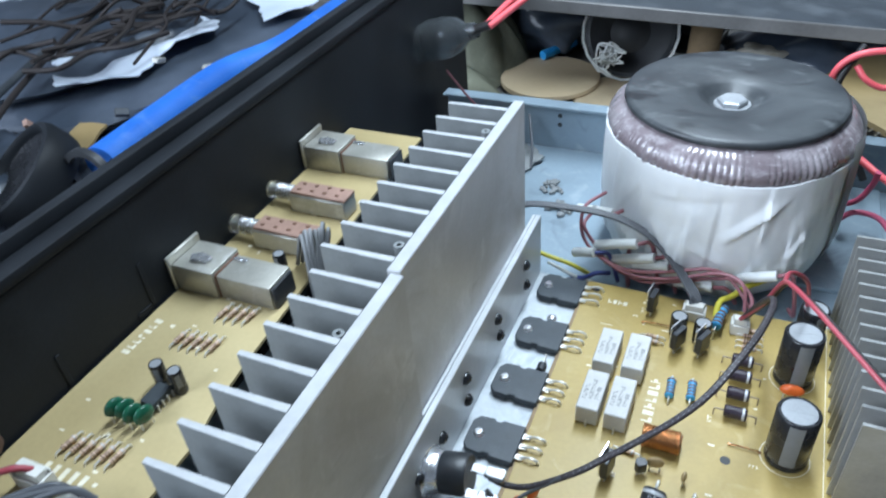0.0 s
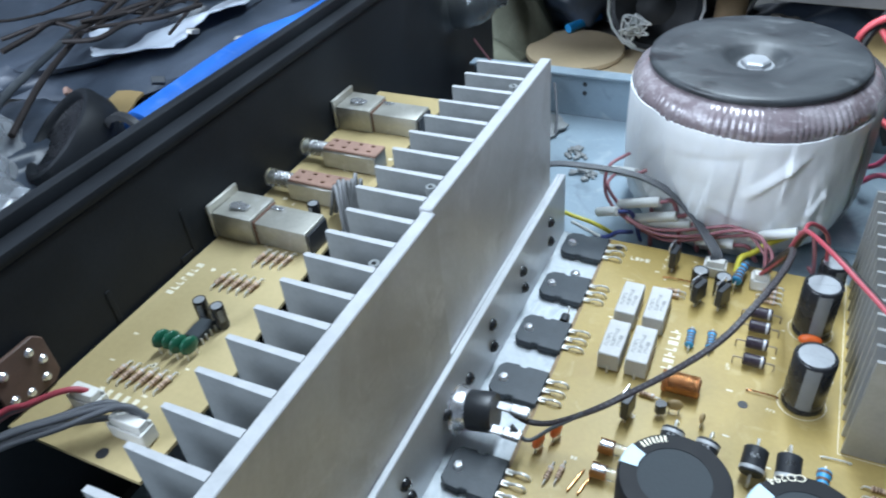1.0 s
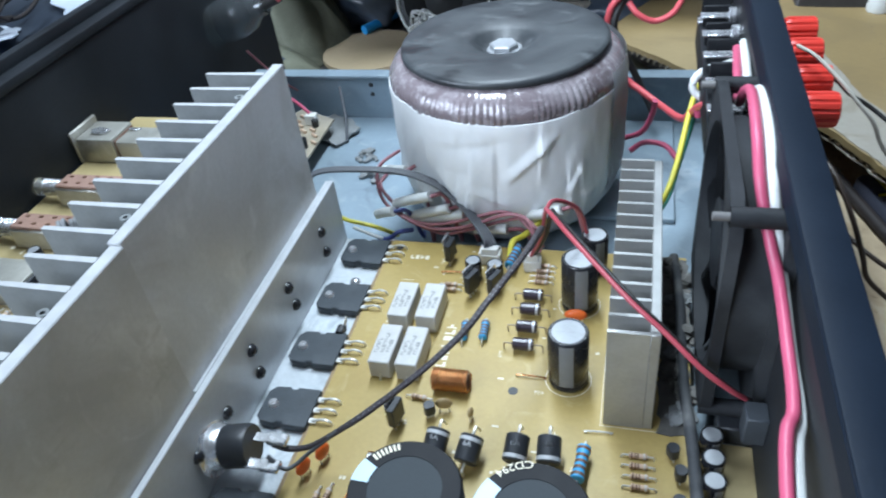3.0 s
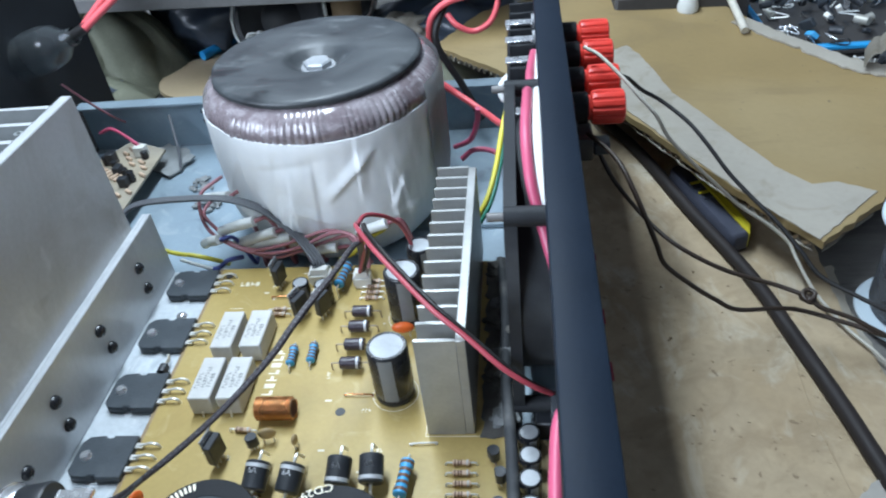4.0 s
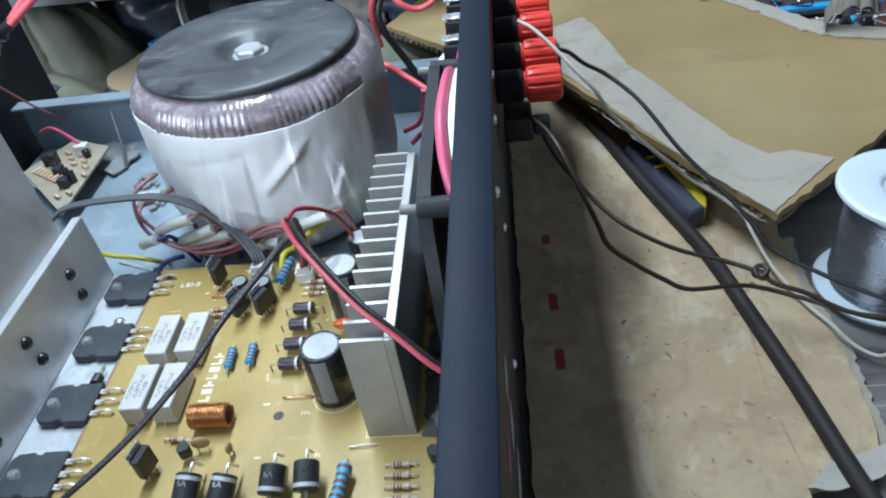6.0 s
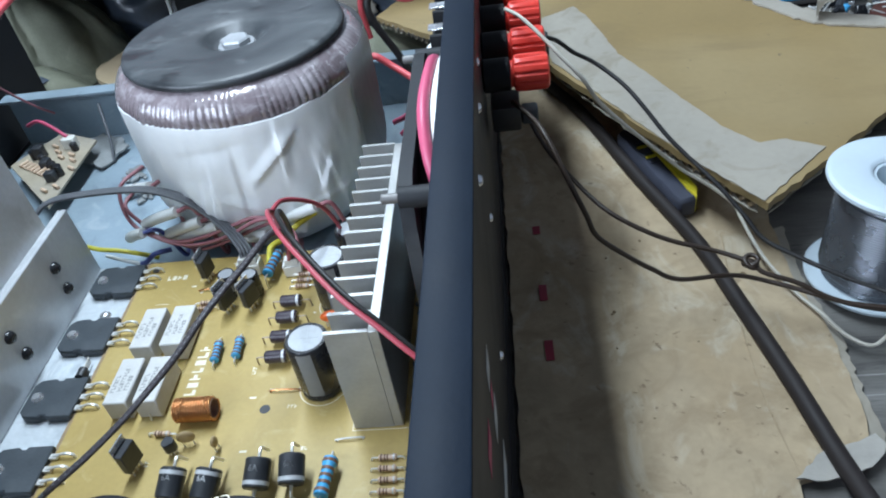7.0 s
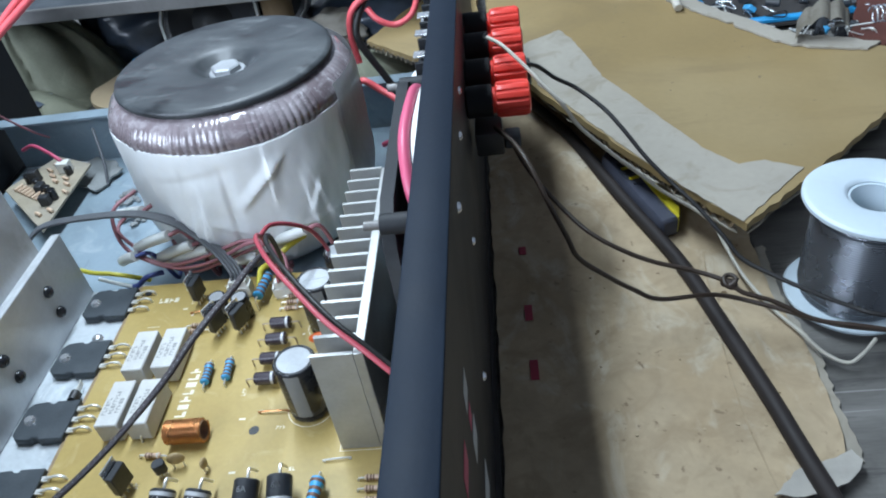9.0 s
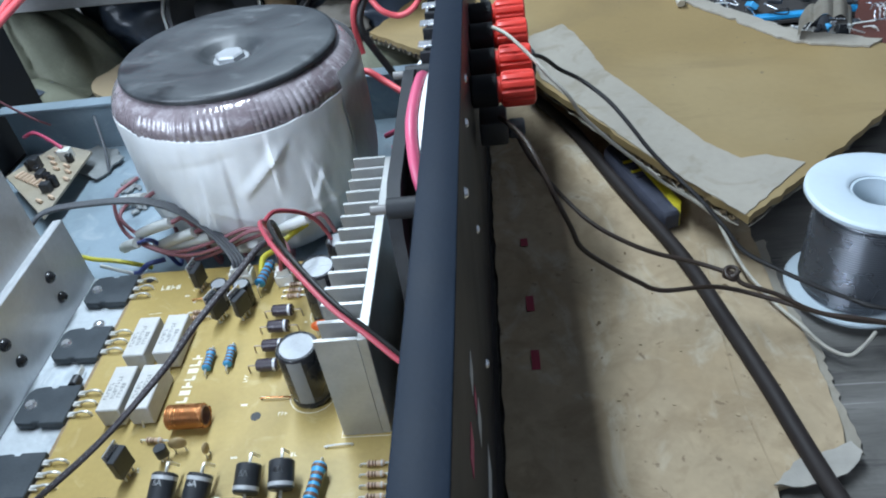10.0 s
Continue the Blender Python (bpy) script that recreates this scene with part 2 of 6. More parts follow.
CLEARTINT = surf("clear_tinted_plastic", (0.60, 0.66, 0.69), 0.05, 0.0, 0.05, 50, 120, 0.16, glass=0.95)
SHEETWHITE = surf("white_plastic_film", (0.66, 0.72, 0.80), 0.35, 0.0, 0.12, 20, 300, 0.1, (0.40, 0.46, 0.54), 0.7, 0.5)
BAGCLEAR = surf("clear_bag_film", (0.80, 0.84, 0.88), 0.14, 0.0, 0.15, 30, 160, 0.2, (0.6, 0.65, 0.7), 0.6, 0.5, glass=0.7)


BRACKETALU = surf("pale_smeared_aluminium", (0.58, 0.60, 0.615), 0.36, 0.30, 0.12, 30, 500, 0.05, (0.62, 0.64, 0.66), 0.7, 0.47)
smear(BRACKETALU, (0.48, 0.50, 0.52), 0.55, 28, 0.50, 0.64, (1, 1, 0.6), 1.4, 0.25)
DEVICE = surf("grey_black_epoxy", (0.042, 0.052, 0.062), 0.46, 0.0, 0.2, 120, 900, 0.05, (0.075, 0.085, 0.095), 0.5, 0.52)
smear(ALU, (0.36, 0.35, 0.325), 0.6, 15, 0.46, 0.66, (1, 1, 0.9), 0.8, 0.55)
smear(ALU, (0.78, 0.79, 0.80), 0.5, 26, 0.55, 0.70, (1, 1.2, 0.9), 1.0, 0.3, 3.0)
smear(ALU, (0.33, 0.33, 0.32), 0.35, 90, 0.62, 0.70, (1, 0.25, 1), 0.4, None, 7.0)
smear(FIN, (0.31, 0.325, 0.325), 0.45, 40, 0.54, 0.7, (1, 1, 0.5), 0.8, None, 2.0)
smear(PASTE, (0.38, 0.42, 0.45), 0.6, 55, 0.52, 0.64, (1, 1, 1), 2.0, 0.2)
smear(PASTE, (0.68, 0.70, 0.71), 0.6, 80, 0.56, 0.66, (1, 0.5, 1), 1.5, None, 4.0)
smear(RUBBER, (0.085, 0.094, 0.097), 0.6, 26, 0.38, 0.72, (0.8, 1.1, 1), 0.5, 0.6)
smear(RUBBER, (0.24, 0.255, 0.26), 0.5, 48, 0.56, 0.74, (0.7, 1.4, 1), 0.4, 0.75, 2.3)
smear(RUBBER, (0.014, 0.015, 0.017), 0.8, 40, 0.58, 0.66, (0.6, 1.5, 1), 0.4, 0.3, 5.1)
# greyer film patches, then white glints painted into the colour as fine specks
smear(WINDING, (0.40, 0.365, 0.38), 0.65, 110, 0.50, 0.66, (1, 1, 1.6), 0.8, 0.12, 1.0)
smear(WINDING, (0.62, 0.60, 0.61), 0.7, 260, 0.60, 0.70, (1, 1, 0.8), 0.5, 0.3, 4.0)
smear(WHITEWRAP, (0.66, 0.69, 0.71), 0.35, 22, 0.52, 0.70, (1, 1, 0.5), 1.8, None, 1.0)
smear(GREYTAPE, (0.46, 0.47, 0.48), 0.6, 40, 0.5, 0.66, (1, 1, 0.4), 2.0, 0.25)
smear(CARD, (0.27, 0.195, 0.115), 0.7, 22, 0.50, 0.66, (1, 1, 1), 1.4)
smear(CARD, (0.56, 0.50, 0.395), 0.65, 30, 0.53, 0.68, (1.3, 0.8, 1), 1.0, None, 3.0)
smear(CARD, (0.30, 0.225, 0.14), 0.5, 70, 0.53, 0.66, (1, 1, 1), 0.8, None, 9.0)
smear(CARD, (0.16, 0.11, 0.065), 0.75, 150, 0.64, 0.70, (1, 1, 1), 0.3, None, 6.0)
smear(CARDTOP, (0.19, 0.135, 0.065), 0.5, 14, 0.52, 0.68, (0.6, 1.4, 1), 0.8, None, 1.0)
smear(CARDTOP, (0.10, 0.075, 0.05), 0.7, 170, 0.67, 0.72, (1, 1, 1), 0.2, None, 5.0)
smear(CARDTORN, (0.22, 0.185, 0.13), 0.5, 40, 0.52, 0.66, (1, 1, 1), 1.2, None, 2.0)
smear(STEEL, (0.40, 0.45, 0.48), 0.5, 40, 0.55, 0.70, (1, 1, 1), 1.5, 0.7, 2.0)
smear(STEEL, (0.12, 0.15, 0.17), 0.5, 25, 0.58, 0.68, (1, 1, 1), 1.5, None, 5.0)
smear(PCB, (0.38, 0.26, 0.08), 0.5, 28, 0.54, 0.68, (1, 1, 1), 1.6, None, 1.5)
smear(PCB, (0.60, 0.48, 0.25), 0.4, 70, 0.58, 0.70, (1, 1, 1), 1.0, None, 4.5)
smear(BENCHWOOD, (0.055, 0.052, 0.050), 0.8, 120, 0.56, 0.64, (0.10, 1.2, 1), 0.6, None, 2.0)
smear(BENCHWOOD, (0.36, 0.35, 0.335), 0.6, 160, 0.62, 0.68, (0.08, 1.0, 1), 0.8, None, 5.0)
smear(BENCHWOOD, (0.07, 0.066, 0.062), 0.6, 40, 0.55, 0.7, (1, 1, 1), 1.2, None, 8.0)
smear(CANTOP, (0.30, 0.31, 0.32), 0.5, 200, 0.55, 0.66)
smear(CEMENT, (0.50, 0.49, 0.46), 0.4, 150, 0.55, 0.68)
smear(JACKMETAL, (0.58, 0.58, 0.57), 0.5, 110, 0.54, 0.66, (1, 1, 1), 1.0, 0.55, 1.0)
smear(BLUETAPE, (0.10, 0.22, 0.50), 0.5, 60, 0.55, 0.70, (1, 1, 1), 1.0, None, 1.0)
smear(SPOOLWHITE, (0.50, 0.55, 0.58), 0.35, 60, 0.58, 0.70, (1, 1, 1), 1.0, None, 1.0)
smear(OLIVE, (0.21, 0.21, 0.155), 0.6, 25, 0.5, 0.65, (1, 1, 1), 1.0, None, 1.0)


# ---- mesh tools: numbers in millimetres ----
ORIG = {}
CACHE = {}


def box(x0, x1, y0, y1, z0, z1, bevel=0.0, seg=1, bm=None):
    b = bmesh.new()
    bmesh.ops.create_cube(b, size=1.0)
    for v in b.verts:
        v.co = Vector(((x0 + x1) / 2 + v.co.x * (x1 - x0), (y0 + y1) / 2 + v.co.y * (y1 - y0), (z0 + z1) / 2 + v.co.z * (z1 - z0)))
    if bevel:
        bmesh.ops.bevel(b, geom=b.edges[:], offset=bevel, segments=seg, profile=0.5, affect="EDGES")
    return join(bm, b)


def join(bm, b, m=None):
    if m is not None:
        b.transform(m)
    if bm is None:
        return b
    off = {}
    for v in b.verts:
        off[v] = bm.verts.new(v.co)
    for f in b.faces:
        try:
            g = bm.faces.new([off[v] for v in f.verts])
            g.material_index = f.material_index
        except ValueError:
            pass
    b.free()
    return bm


def prism(poly, z0, z1, bevel=0.0, bm=None, m=None):
    """A flat outline in x, y drawn up from z0 to z1."""
    b = bmesh.new()
    lo = [b.verts.new((x, y, z0)) for x, y in poly]
    hi = [b.verts.new((x, y, z1)) for x, y in poly]
    n = len(poly)
    b.faces.new(lo[::-1])
    b.faces.new(hi)
    for i in range(n):
        b.faces.new((lo[i], lo[(i + 1) % n], hi[(i + 1) % n], hi[i]))
    bmesh.ops.recalc_face_normals(b, faces=b.faces[:])
    if bevel:
        bmesh.ops.bevel(b, geom=b.edges[:], offset=bevel, segments=1, profile=0.5, affect="EDGES")
    return join(bm, b, m)


def lathe(profile, seg=24, bm=None, m=None, wobble=None):
    """Turns (r, z) pairs about the z axis; a radius of 0 closes the end."""
    b = bmesh.new()
    rings = []
    for r, z in profile:
        if r <= 1e-6:
            rings.append([b.verts.new((0, 0, z))])
        else:
            ring = []
            for i in range(seg):
                a = 2 * math.pi * i / seg
                rr = r + (wobble(a, z) if wobble else 0.0)
                ring.append(b.verts.new((rr * math.cos(a), rr * math.sin(a), z)))
            rings.append(ring)
    for p, q in zip(rings, rings[1:]):
        for i in range(seg):
            j = (i + 1) % seg
            if len(p) == 1 and len(q) > 1:
                b.faces.new((p[0], q[j], q[i]))
            elif len(q) == 1 and len(p) > 1:
                b.faces.new((p[i], p[j], q[0]))
            elif len(p) > 1:
                b.faces.new((p[i], p[j], q[j], q[i]))
    bmesh.ops.recalc_face_normals(b, faces=b.faces[:])
    return join(bm, b, m)


def along(p0, p1):
    """The matrix that lays the z axis from p0 to p1."""
    d = Vector(p1) - Vector(p0)
    return Matrix.Translation(Vector(p0)) @ d.to_track_quat("Z", "Y").to_matrix().to_4x4()


def rod(p0, p1, r, seg=12, bevel=0.0, bm=None, r2=None):
    L = (Vector(p1) - Vector(p0)).length
    r2 = r if r2 is None else r2
    prof = [(0, 0), (r - bevel, 0)] + ([(r, bevel), (r2, L - bevel)] if bevel else [(r2, L)]) + ([(r2 - bevel, L)] if bevel else []) + [(0, L)]
    return lathe(prof, seg, bm, along(p0, p1))


def spline(pts, per=8):
    pts = [Vector(p) for p in pts]
    ext = [2 * pts[0] - pts[1]] + pts + [2 * pts[-1] - pts[-2]]
    out = []
    for i in range(1, len(ext) - 2):
        a, b, c, d = ext[i - 1 : i + 3]
        for k in range(per):
            t = k / per
            out.append(0.5 * (2 * b + (c - a) * t + (2 * a - 5 * b + 4 * c - d) * t * t + (3 * b - a - 3 * c + d) * t**3))
    return out + [pts[-1]]


def tube(pts, r, seg=8, per=8, bm=None, flat=1.0):
    """A round (or, with flat, ribbon-like) cord through the points."""
    ps = spline(pts, per) if per > 1 else [Vector(p) for p in pts]
    b = bmesh.new()
    rings = []
    up = Vector((0.13, 0.21, 1)).normalized()
    for i, p in enumerate(ps):
        d = (ps[min(i + 1, len(ps) - 1)] - ps[max(i - 1, 0)]).normalized()
        side = d.cross(up)
        side = side.normalized() if side.length > 1e-4 else Vector((1, 0, 0))
        nrm = side.cross(d).normalized()
        rings.append([b.verts.new(p + flat * r * math.cos(2 * math.pi * k / seg) * side + r * math.sin(2 * math.pi * k / seg) * nrm) for k in range(seg)])
    for p, q in zip(rings, rings[1:]):
        for k in range(seg):
            j = (k + 1) % seg
            b.faces.new((p[k], p[j], q[j], q[k]))
    b.faces.new(rings[0][::-1])
    b.faces.new(rings[-1])
    bmesh.ops.recalc_face_normals(b, faces=b.faces[:])
    return join(bm, b)


def mesh_of(bm, name, mats, smooth=40):
    bm.transform(Matrix.Scale(0.001, 4))
    me = bpy.data.meshes.new(name)
    bm.to_mesh(me)
    bm.free()
    for m in mats if isinstance(mats, (list, tuple)) else [mats]:
        me.materials.append(m)
    me.polygons.foreach_set("use_smooth", [True] * len(me.polygons))
    me.set_sharp_from_angle(angle=radians(smooth))
    return me


def thing(name, at, label, category, group="", kind=""):
    ob = new(name)
    ob.empty_display_size = 0.01
    ob.location = Vector(at) * 0.001
    ORIG[ob] = Vector(at)
    return tagged(ob, label, category, group, kind)


def part(name, bm, material, parent, label="", smooth=40):
    """One mesh under a thing, drawn in the place's own millimetres."""
    o = ORIG[parent]
    bm.transform(Matrix.Translation(-o))
    ob = new(name, mesh_of(bm, name, material, smooth))
    ob.parent = parent
    ORIG[ob] = o
    if label:
        ob["label"] = label
    return ob


def bit(name, key, make, material, parent, m=None, label=""):
    """One of many alike pieces: the mesh is made once, in the piece's own millimetres, and laid at m under its parent."""
    if key not in CACHE:
        CACHE[key] = mesh_of(make(), name, material)
    ob = new(name, CACHE[key])
    ob.parent = parent
    if m is not None:
        t = m.copy()
        t.translation = (m.translation - (ORIG[parent] if parent in ORIG else Vector())) * 0.001
        ob.matrix_local = t
    if label:
        ob["label"] = label
    return ob


def solid(name, bm, material, label, category, group="", kind="", smooth=40):
    """A thing that is one mesh, with its origin at its base."""
    xs = [v.co for v in bm.verts]
    at = Vector(((min(v.x for v in xs) + max(v.x for v in xs)) / 2, (min(v.y for v in xs) + max(v.y for v in xs)) / 2, min(v.z for v in xs)))
    bm.transform(Matrix.Translation(-at))
    ob = new(name, mesh_of(bm, name, material, smooth))
    ob.location = at * 0.001
    return tagged(ob, label, category, group, kind)


def place(x, y, z, rx=0, ry=0, rz=0):
    return pose(x, y, z, rx, ry, rz)


# ---- bench and room ----
def build_bench():
    b = bmesh.new()
    bmesh.ops.create_grid(b, x_segments=60, y_segments=60, size=1.0)
    for v in b.verts:
        x, y = v.co.x * 1500, v.co.y * 1795
        v.co = Vector((x, y, -20 + 1.2 * noise.noise(Vector((x, y, 0)) * 0.01)))
    tagged(new("ground", mesh_of(b, "ground", BENCHWOOD)), "grimy dark wooden workbench top", "bench", kind="structure")
    for nm, (x0, x1, y0, y1) in {"wall_north": (-1500, 1500, 1750, 1790), "wall_south": (-1500, 1500, -1800, -1760), "wall_west": (-1540, -1500, -1800, 1790), "wall_east": (1500, 1540, -1800, 1790)}.items():
        tagged(new(nm, mesh_of(box(x0, x1, y0, y1, -60, 2200), nm, WALLDARK)), "dim workshop wall behind the bench", "wall", kind="structure")
    tagged(new("ceiling", mesh_of(box(-1540, 1540, -1800, 1790, 2200, 2240), "ceiling", CEILING)), "pale workshop ceiling", "ceiling", kind="structure")


CEILING = surf("ceiling_paint", (0.55, 0.56, 0.57), 0.9, 0.0, 0.1, 5, 60, 0.05)
build_bench()


def rough_sheet(outline, z, thick, lift=None, amp=0.6, freq=0.02, step=6.0):
    """A board or paper sheet with an irregular outline, gently warped: top and underside from a clipped grid."""
    xs, ys = [p[0] for p in outline], [p[1] for p in outline]
    b = bmesh.new()
    lo = [b.verts.new((x, y, 0)) for x, y in outline]
    b.faces.new(lo)
    x = min(xs) + step
    while x < max(xs):
        bmesh.ops.bisect_plane(b, geom=b.verts[:] + b.edges[:] + b.faces[:], plane_co=(x, 0, 0), plane_no=(1, 0, 0))
        x += step
    y = min(ys) + step
    while y < max(ys):
        bmesh.ops.bisect_plane(b, geom=b.verts[:] + b.edges[:] + b.faces[:], plane_co=(0, y, 0), plane_no=(0, 1, 0))
        y += step
    ext = bmesh.ops.extrude_face_region(b, geom=b.faces[:])
    top = [g for g in ext["geom"] if isinstance(g, bmesh.types.BMVert)]
    for v in top:
        v.co.z += thick
    for v in b.verts:
        v.co.z += z + amp * noise.noise(Vector((v.co.x, v.co.y, 3)) * freq) + (lift(v.co.x, v.co.y) if lift else 0)
    bmesh.ops.recalc_face_normals(b, faces=b.faces[:])
    return b


def ragged(pts, per=10, amp=1.2, seed=1):
    out, rnd = [], random.Random(seed)
    n = len(pts)
    for i in range(n):
        a, c = Vector(pts[i]), Vector(pts[(i + 1) % n])
        k = max(1, int((c - a).length / per))
        for j in range(k):
            p = a.lerp(c, j / k)
            out.append((p.x + rnd.uniform(-amp, amp), p.y + rnd.uniform(-amp, amp)))
    return out


# ---- amplifier case ----
case = thing("amplifier_case", (-70, 0, -14), "open steel amplifier case with black front and rear panels", "amplifier")


def build_case():
    part("base_tray", box(-226, 91.0, -300, 249, -14, -12.5), STEEL, case, "blue-grey painted steel floor")
    w = box(-226, 90.5, 249.2, 250.6, -12.4, 24)
    join(w, box(-226, 90.5, 240, 249.1, 22.6, 24.0))
    part("side_wall", w, STEEL, case, "low folded steel side wall")
    for z in (6, 13):
        part("hole_rim", rod((-140, 248.9, z), (-140, 249.4, z), 1.7, 12), BLACKPLASTIC, case)
    part("shelf", box(-28, 66, 137, 246, -12.3, -9.5, 0.6), STEEL, case, "raised steel plate under the transformer")
    # rear panel: thin sheet with a folded top flange
    def skew(q):
        for v in q.verts:
            v.co.x += 0.006 * v.co.y
        return q
    rp = skew(box(91.0, 92.6, -300, 262, -14, 118, 0.3))
    part("rear_panel", rp, BLACKPANEL, case, "black rear panel with printed marks")
    part("flange", skew(box(82.7, 93.1, -300, 262, 118.05, 119.6, 0.5, 2)), BLUEBLACK, case, "dark blue-black folded flange")
    part("flange_lip", skew(box(82.7, 83.9, -300, 262, 110, 118, 0.3)), BLUEBLACK, case)
    for y, z in ((-5.5, 101), (36, 100), (-6.2, 29), (60, 104), (30, 60)):
        r = part("panel_screw", lathe([(0, 1.2), (1.2, 1.0), (1.9, 0)], 10, None, along((92.6, y, z), (95, y, z))), CHROME, case)
    pale = surf("pale_print", (0.50, 0.52, 0.52), 0.5, 0.0, 0.15, 100, 900, 0.0)
    rosy = surf("rosy_print", (0.50, 0.06, 0.14), 0.5, 0.0, 0.1, 100, 900, 0.0)
    for y0, y1, z0, z1, mt, say in ((-76, -40, 16, 30, pale, "grey sticker"), (-60, -52, 78, 86, pale, "white printed mark"), (-58, -49, 54, 64, pale, "white printed mark"), (-82, -72, 76, 84, rosy, "pink printed mark"), (-58, -53, 68, 74, rosy, "pink printed mark"), (-86, -76, 50, 58, pale, "white printed mark")):
        part("printed_mark", skew(box(92.62, 92.74, y0, y1, z0, z1)), mt, case, say)
    # front panel: thick moulding with a stepped rim
    fp = box(-246, -231, -300, 300, -14, 108, 0.8)
    join(fp, box(-246, -240, -300, 300, 108.05, 118, 1.5, 2))
    join(fp, box(-239.4, -230, -300, 300, 108.05, 113, 1.0, 2))
    for yy, zz in ((-96, 74), (-50, 82)):
        join(fp, box(-230.98, -230.5, yy, yy + 2.2, zz - 22, zz, 0.2))
        join(fp, box(-230.98, -230.5, yy - 8, yy - 0.05, zz - 24, zz - 20, 0.2))
    part("front_panel", fp, FRONTBLACK, case, "black moulded front panel with a stepped rim")


build_case()


# ---- heat sinks ----
def heat_sink(at, fins, pitch, first, y0, y1, deep, label):
    x, top, bot = at
    hs = thing("heat_sink", (x, (y0 + y1) / 2, bot), label, "heat sink", "finned heat sinks")
    pl = box(x - 5, x, y0, y1, bot, top, 0.4)
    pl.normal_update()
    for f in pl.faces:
        # top shares the edge material of the fins
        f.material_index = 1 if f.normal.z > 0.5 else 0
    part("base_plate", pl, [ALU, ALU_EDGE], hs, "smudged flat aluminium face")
    n = 0
    for i in range(fins):
        y = first - i * pitch

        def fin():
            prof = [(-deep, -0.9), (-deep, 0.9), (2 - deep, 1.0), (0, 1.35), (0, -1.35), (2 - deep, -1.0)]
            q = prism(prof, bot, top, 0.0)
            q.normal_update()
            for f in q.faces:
                # tops and outer edges get the lit tone, sides the shaded one
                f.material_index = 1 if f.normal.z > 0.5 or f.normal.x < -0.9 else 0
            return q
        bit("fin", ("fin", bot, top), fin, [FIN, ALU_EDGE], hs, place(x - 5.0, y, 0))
    for y in (y0 + 14.5, y1 - 30):
        part("screw_boss", lathe([(0.9, bot), (1.9, bot), (1.9, top - 0.8), (0.9, top - 0.8), (0.9, bot)], 14, None, Matrix.Translation((x - 7.5, y, 0))), FIN, hs)
    return hs


heat_sink((-111.4, 105.8, -12), 9, 14.25, 73.0, -46.5, 83, 28.2, "silver finned heat sink standing on the case floor")
heat_sink((-109.6, 105.5, -12), 18, 13.35, -54.5, -290, -47.2, 26.2, "second silver finned heat sink joined end to end")

bracket = thing("mounting_bracket", (-100, 0, -12), "aluminium angle bracket carrying the power transistors", "bracket")
part("packing_strip", box(-111.3, -109.5, -46.5, 95, 1.2, 35.7, 0.3), BRACKETALU, bracket)
part("upright", box(-109.4, -106.6, -290, 95, -1.9, 36, 0.4), BRACKETALU, bracket, "brushed aluminium upright")
part("foot", box(-109.4, -80.8, -290, 95, -5.2, -2.0, 0.3), PASTE, bracket, "pale flange smeared with thermal paste")


def screw_mesh():
    b = lathe([(0, 2.5), (1.2, 2.4), (2.2, 1.8), (2.8, 0.8), (2.9, 0)], 16)
    join(b, box(-0.3, 0.3, -1.3, 1.3, 2.1, 2.55))
    return b


for y, z in ((68, 23), (68, 10.5), (26, 23), (28, 11), (-13, 23), (-13, 9.5), (-40, 16), (-62, 18), (-98, 20), (-96, 9), (-140, 18)):
    bit("screw", "bscrew", screw_mesh, SLEEVE, bracket, place(-106.6, y, z, 0, 90, 0), "black screw head")
bit("spare_screw", "chromescrew", screw_mesh, CHROME, bracket, place(-90, 60, -2.0))

# ---- power board ----
power = thing("circuit_board", (-10, 0, -10), "amber phenolic amplifier board populated with components", "circuit board")
part("board", box(-79, 70, -300, 93.5, -1.6, 0, 0.15), PCB, power, "amber phenolic board")
part("board_edge", box(-80.6, -79.05, -300, 93.5, -4.6, -0.25, 0.1), PCBEDGE, power, "raw brown board edge")
for x, y in ((0, 0), (64, 86), (-74, 88)):
    part("mounting_hole", lathe([(0, 0.05), (2.1, 0.05), (2.1, -0.2), (0, -0.2)], 16, None, Matrix.Translation((x, y, 0.02))), BLACKPLASTIC, power)
for x, y in ((-70, 80), (60, 80), (60, -90), (-70, -90)):
    part("standoff", rod((x, y, -12.4), (x, y, -1.7), 3, 6), CHROME, power)


def transistor(y):
    def body():
        o = [(-11.5, -6.5), (-9, -9.4), (-2.5, -10), (-2.0, -8.8), (0.6, -8.8), (1.0, -10), (11.5, -10), (11.5, 10), (1.0, 10), (0.6, 8.8), (-2.0, 8.8), (-2.5, 10), (-9, 9.4), (-11.5, 6.5)]
        return prism(o, 0.1, 4.0, 0.45)

    def scr():
        b = lathe([(0, 1.6), (1.6, 1.5), (2.4, 0.6), (2.6, 0)], 14)
        return b
    t = bit("transistor", "tr", body, DEVICE, power, place(-91.2, y, -1.9))
    bit("screw", "trs", scr, CHROME, t, Matrix.Translation((-6.8, 0, 4.0)))
    for dy in (-5.45, 0, 5.45):
        def lead():
            b = tube([(11.3, 0, 2.6), (14, 0, 3.4), (18, 0, 4.6), (20.8, 0, 3.8), (21.5, 0, 1.4)], 0.5, 8, 5, None, 1.3)
            return box(11.2, 14.6, -1.2, 1.2, 2.2, 3.3, 0.1, 1, b)
        bit("lead", "trl", lead, TIN, t, Matrix.Translation((0, dy, 0)))
    return t


for y in (81.0, 45.5, 11.0, -22.5, -72.5, -106, -140):
    transistor(y)


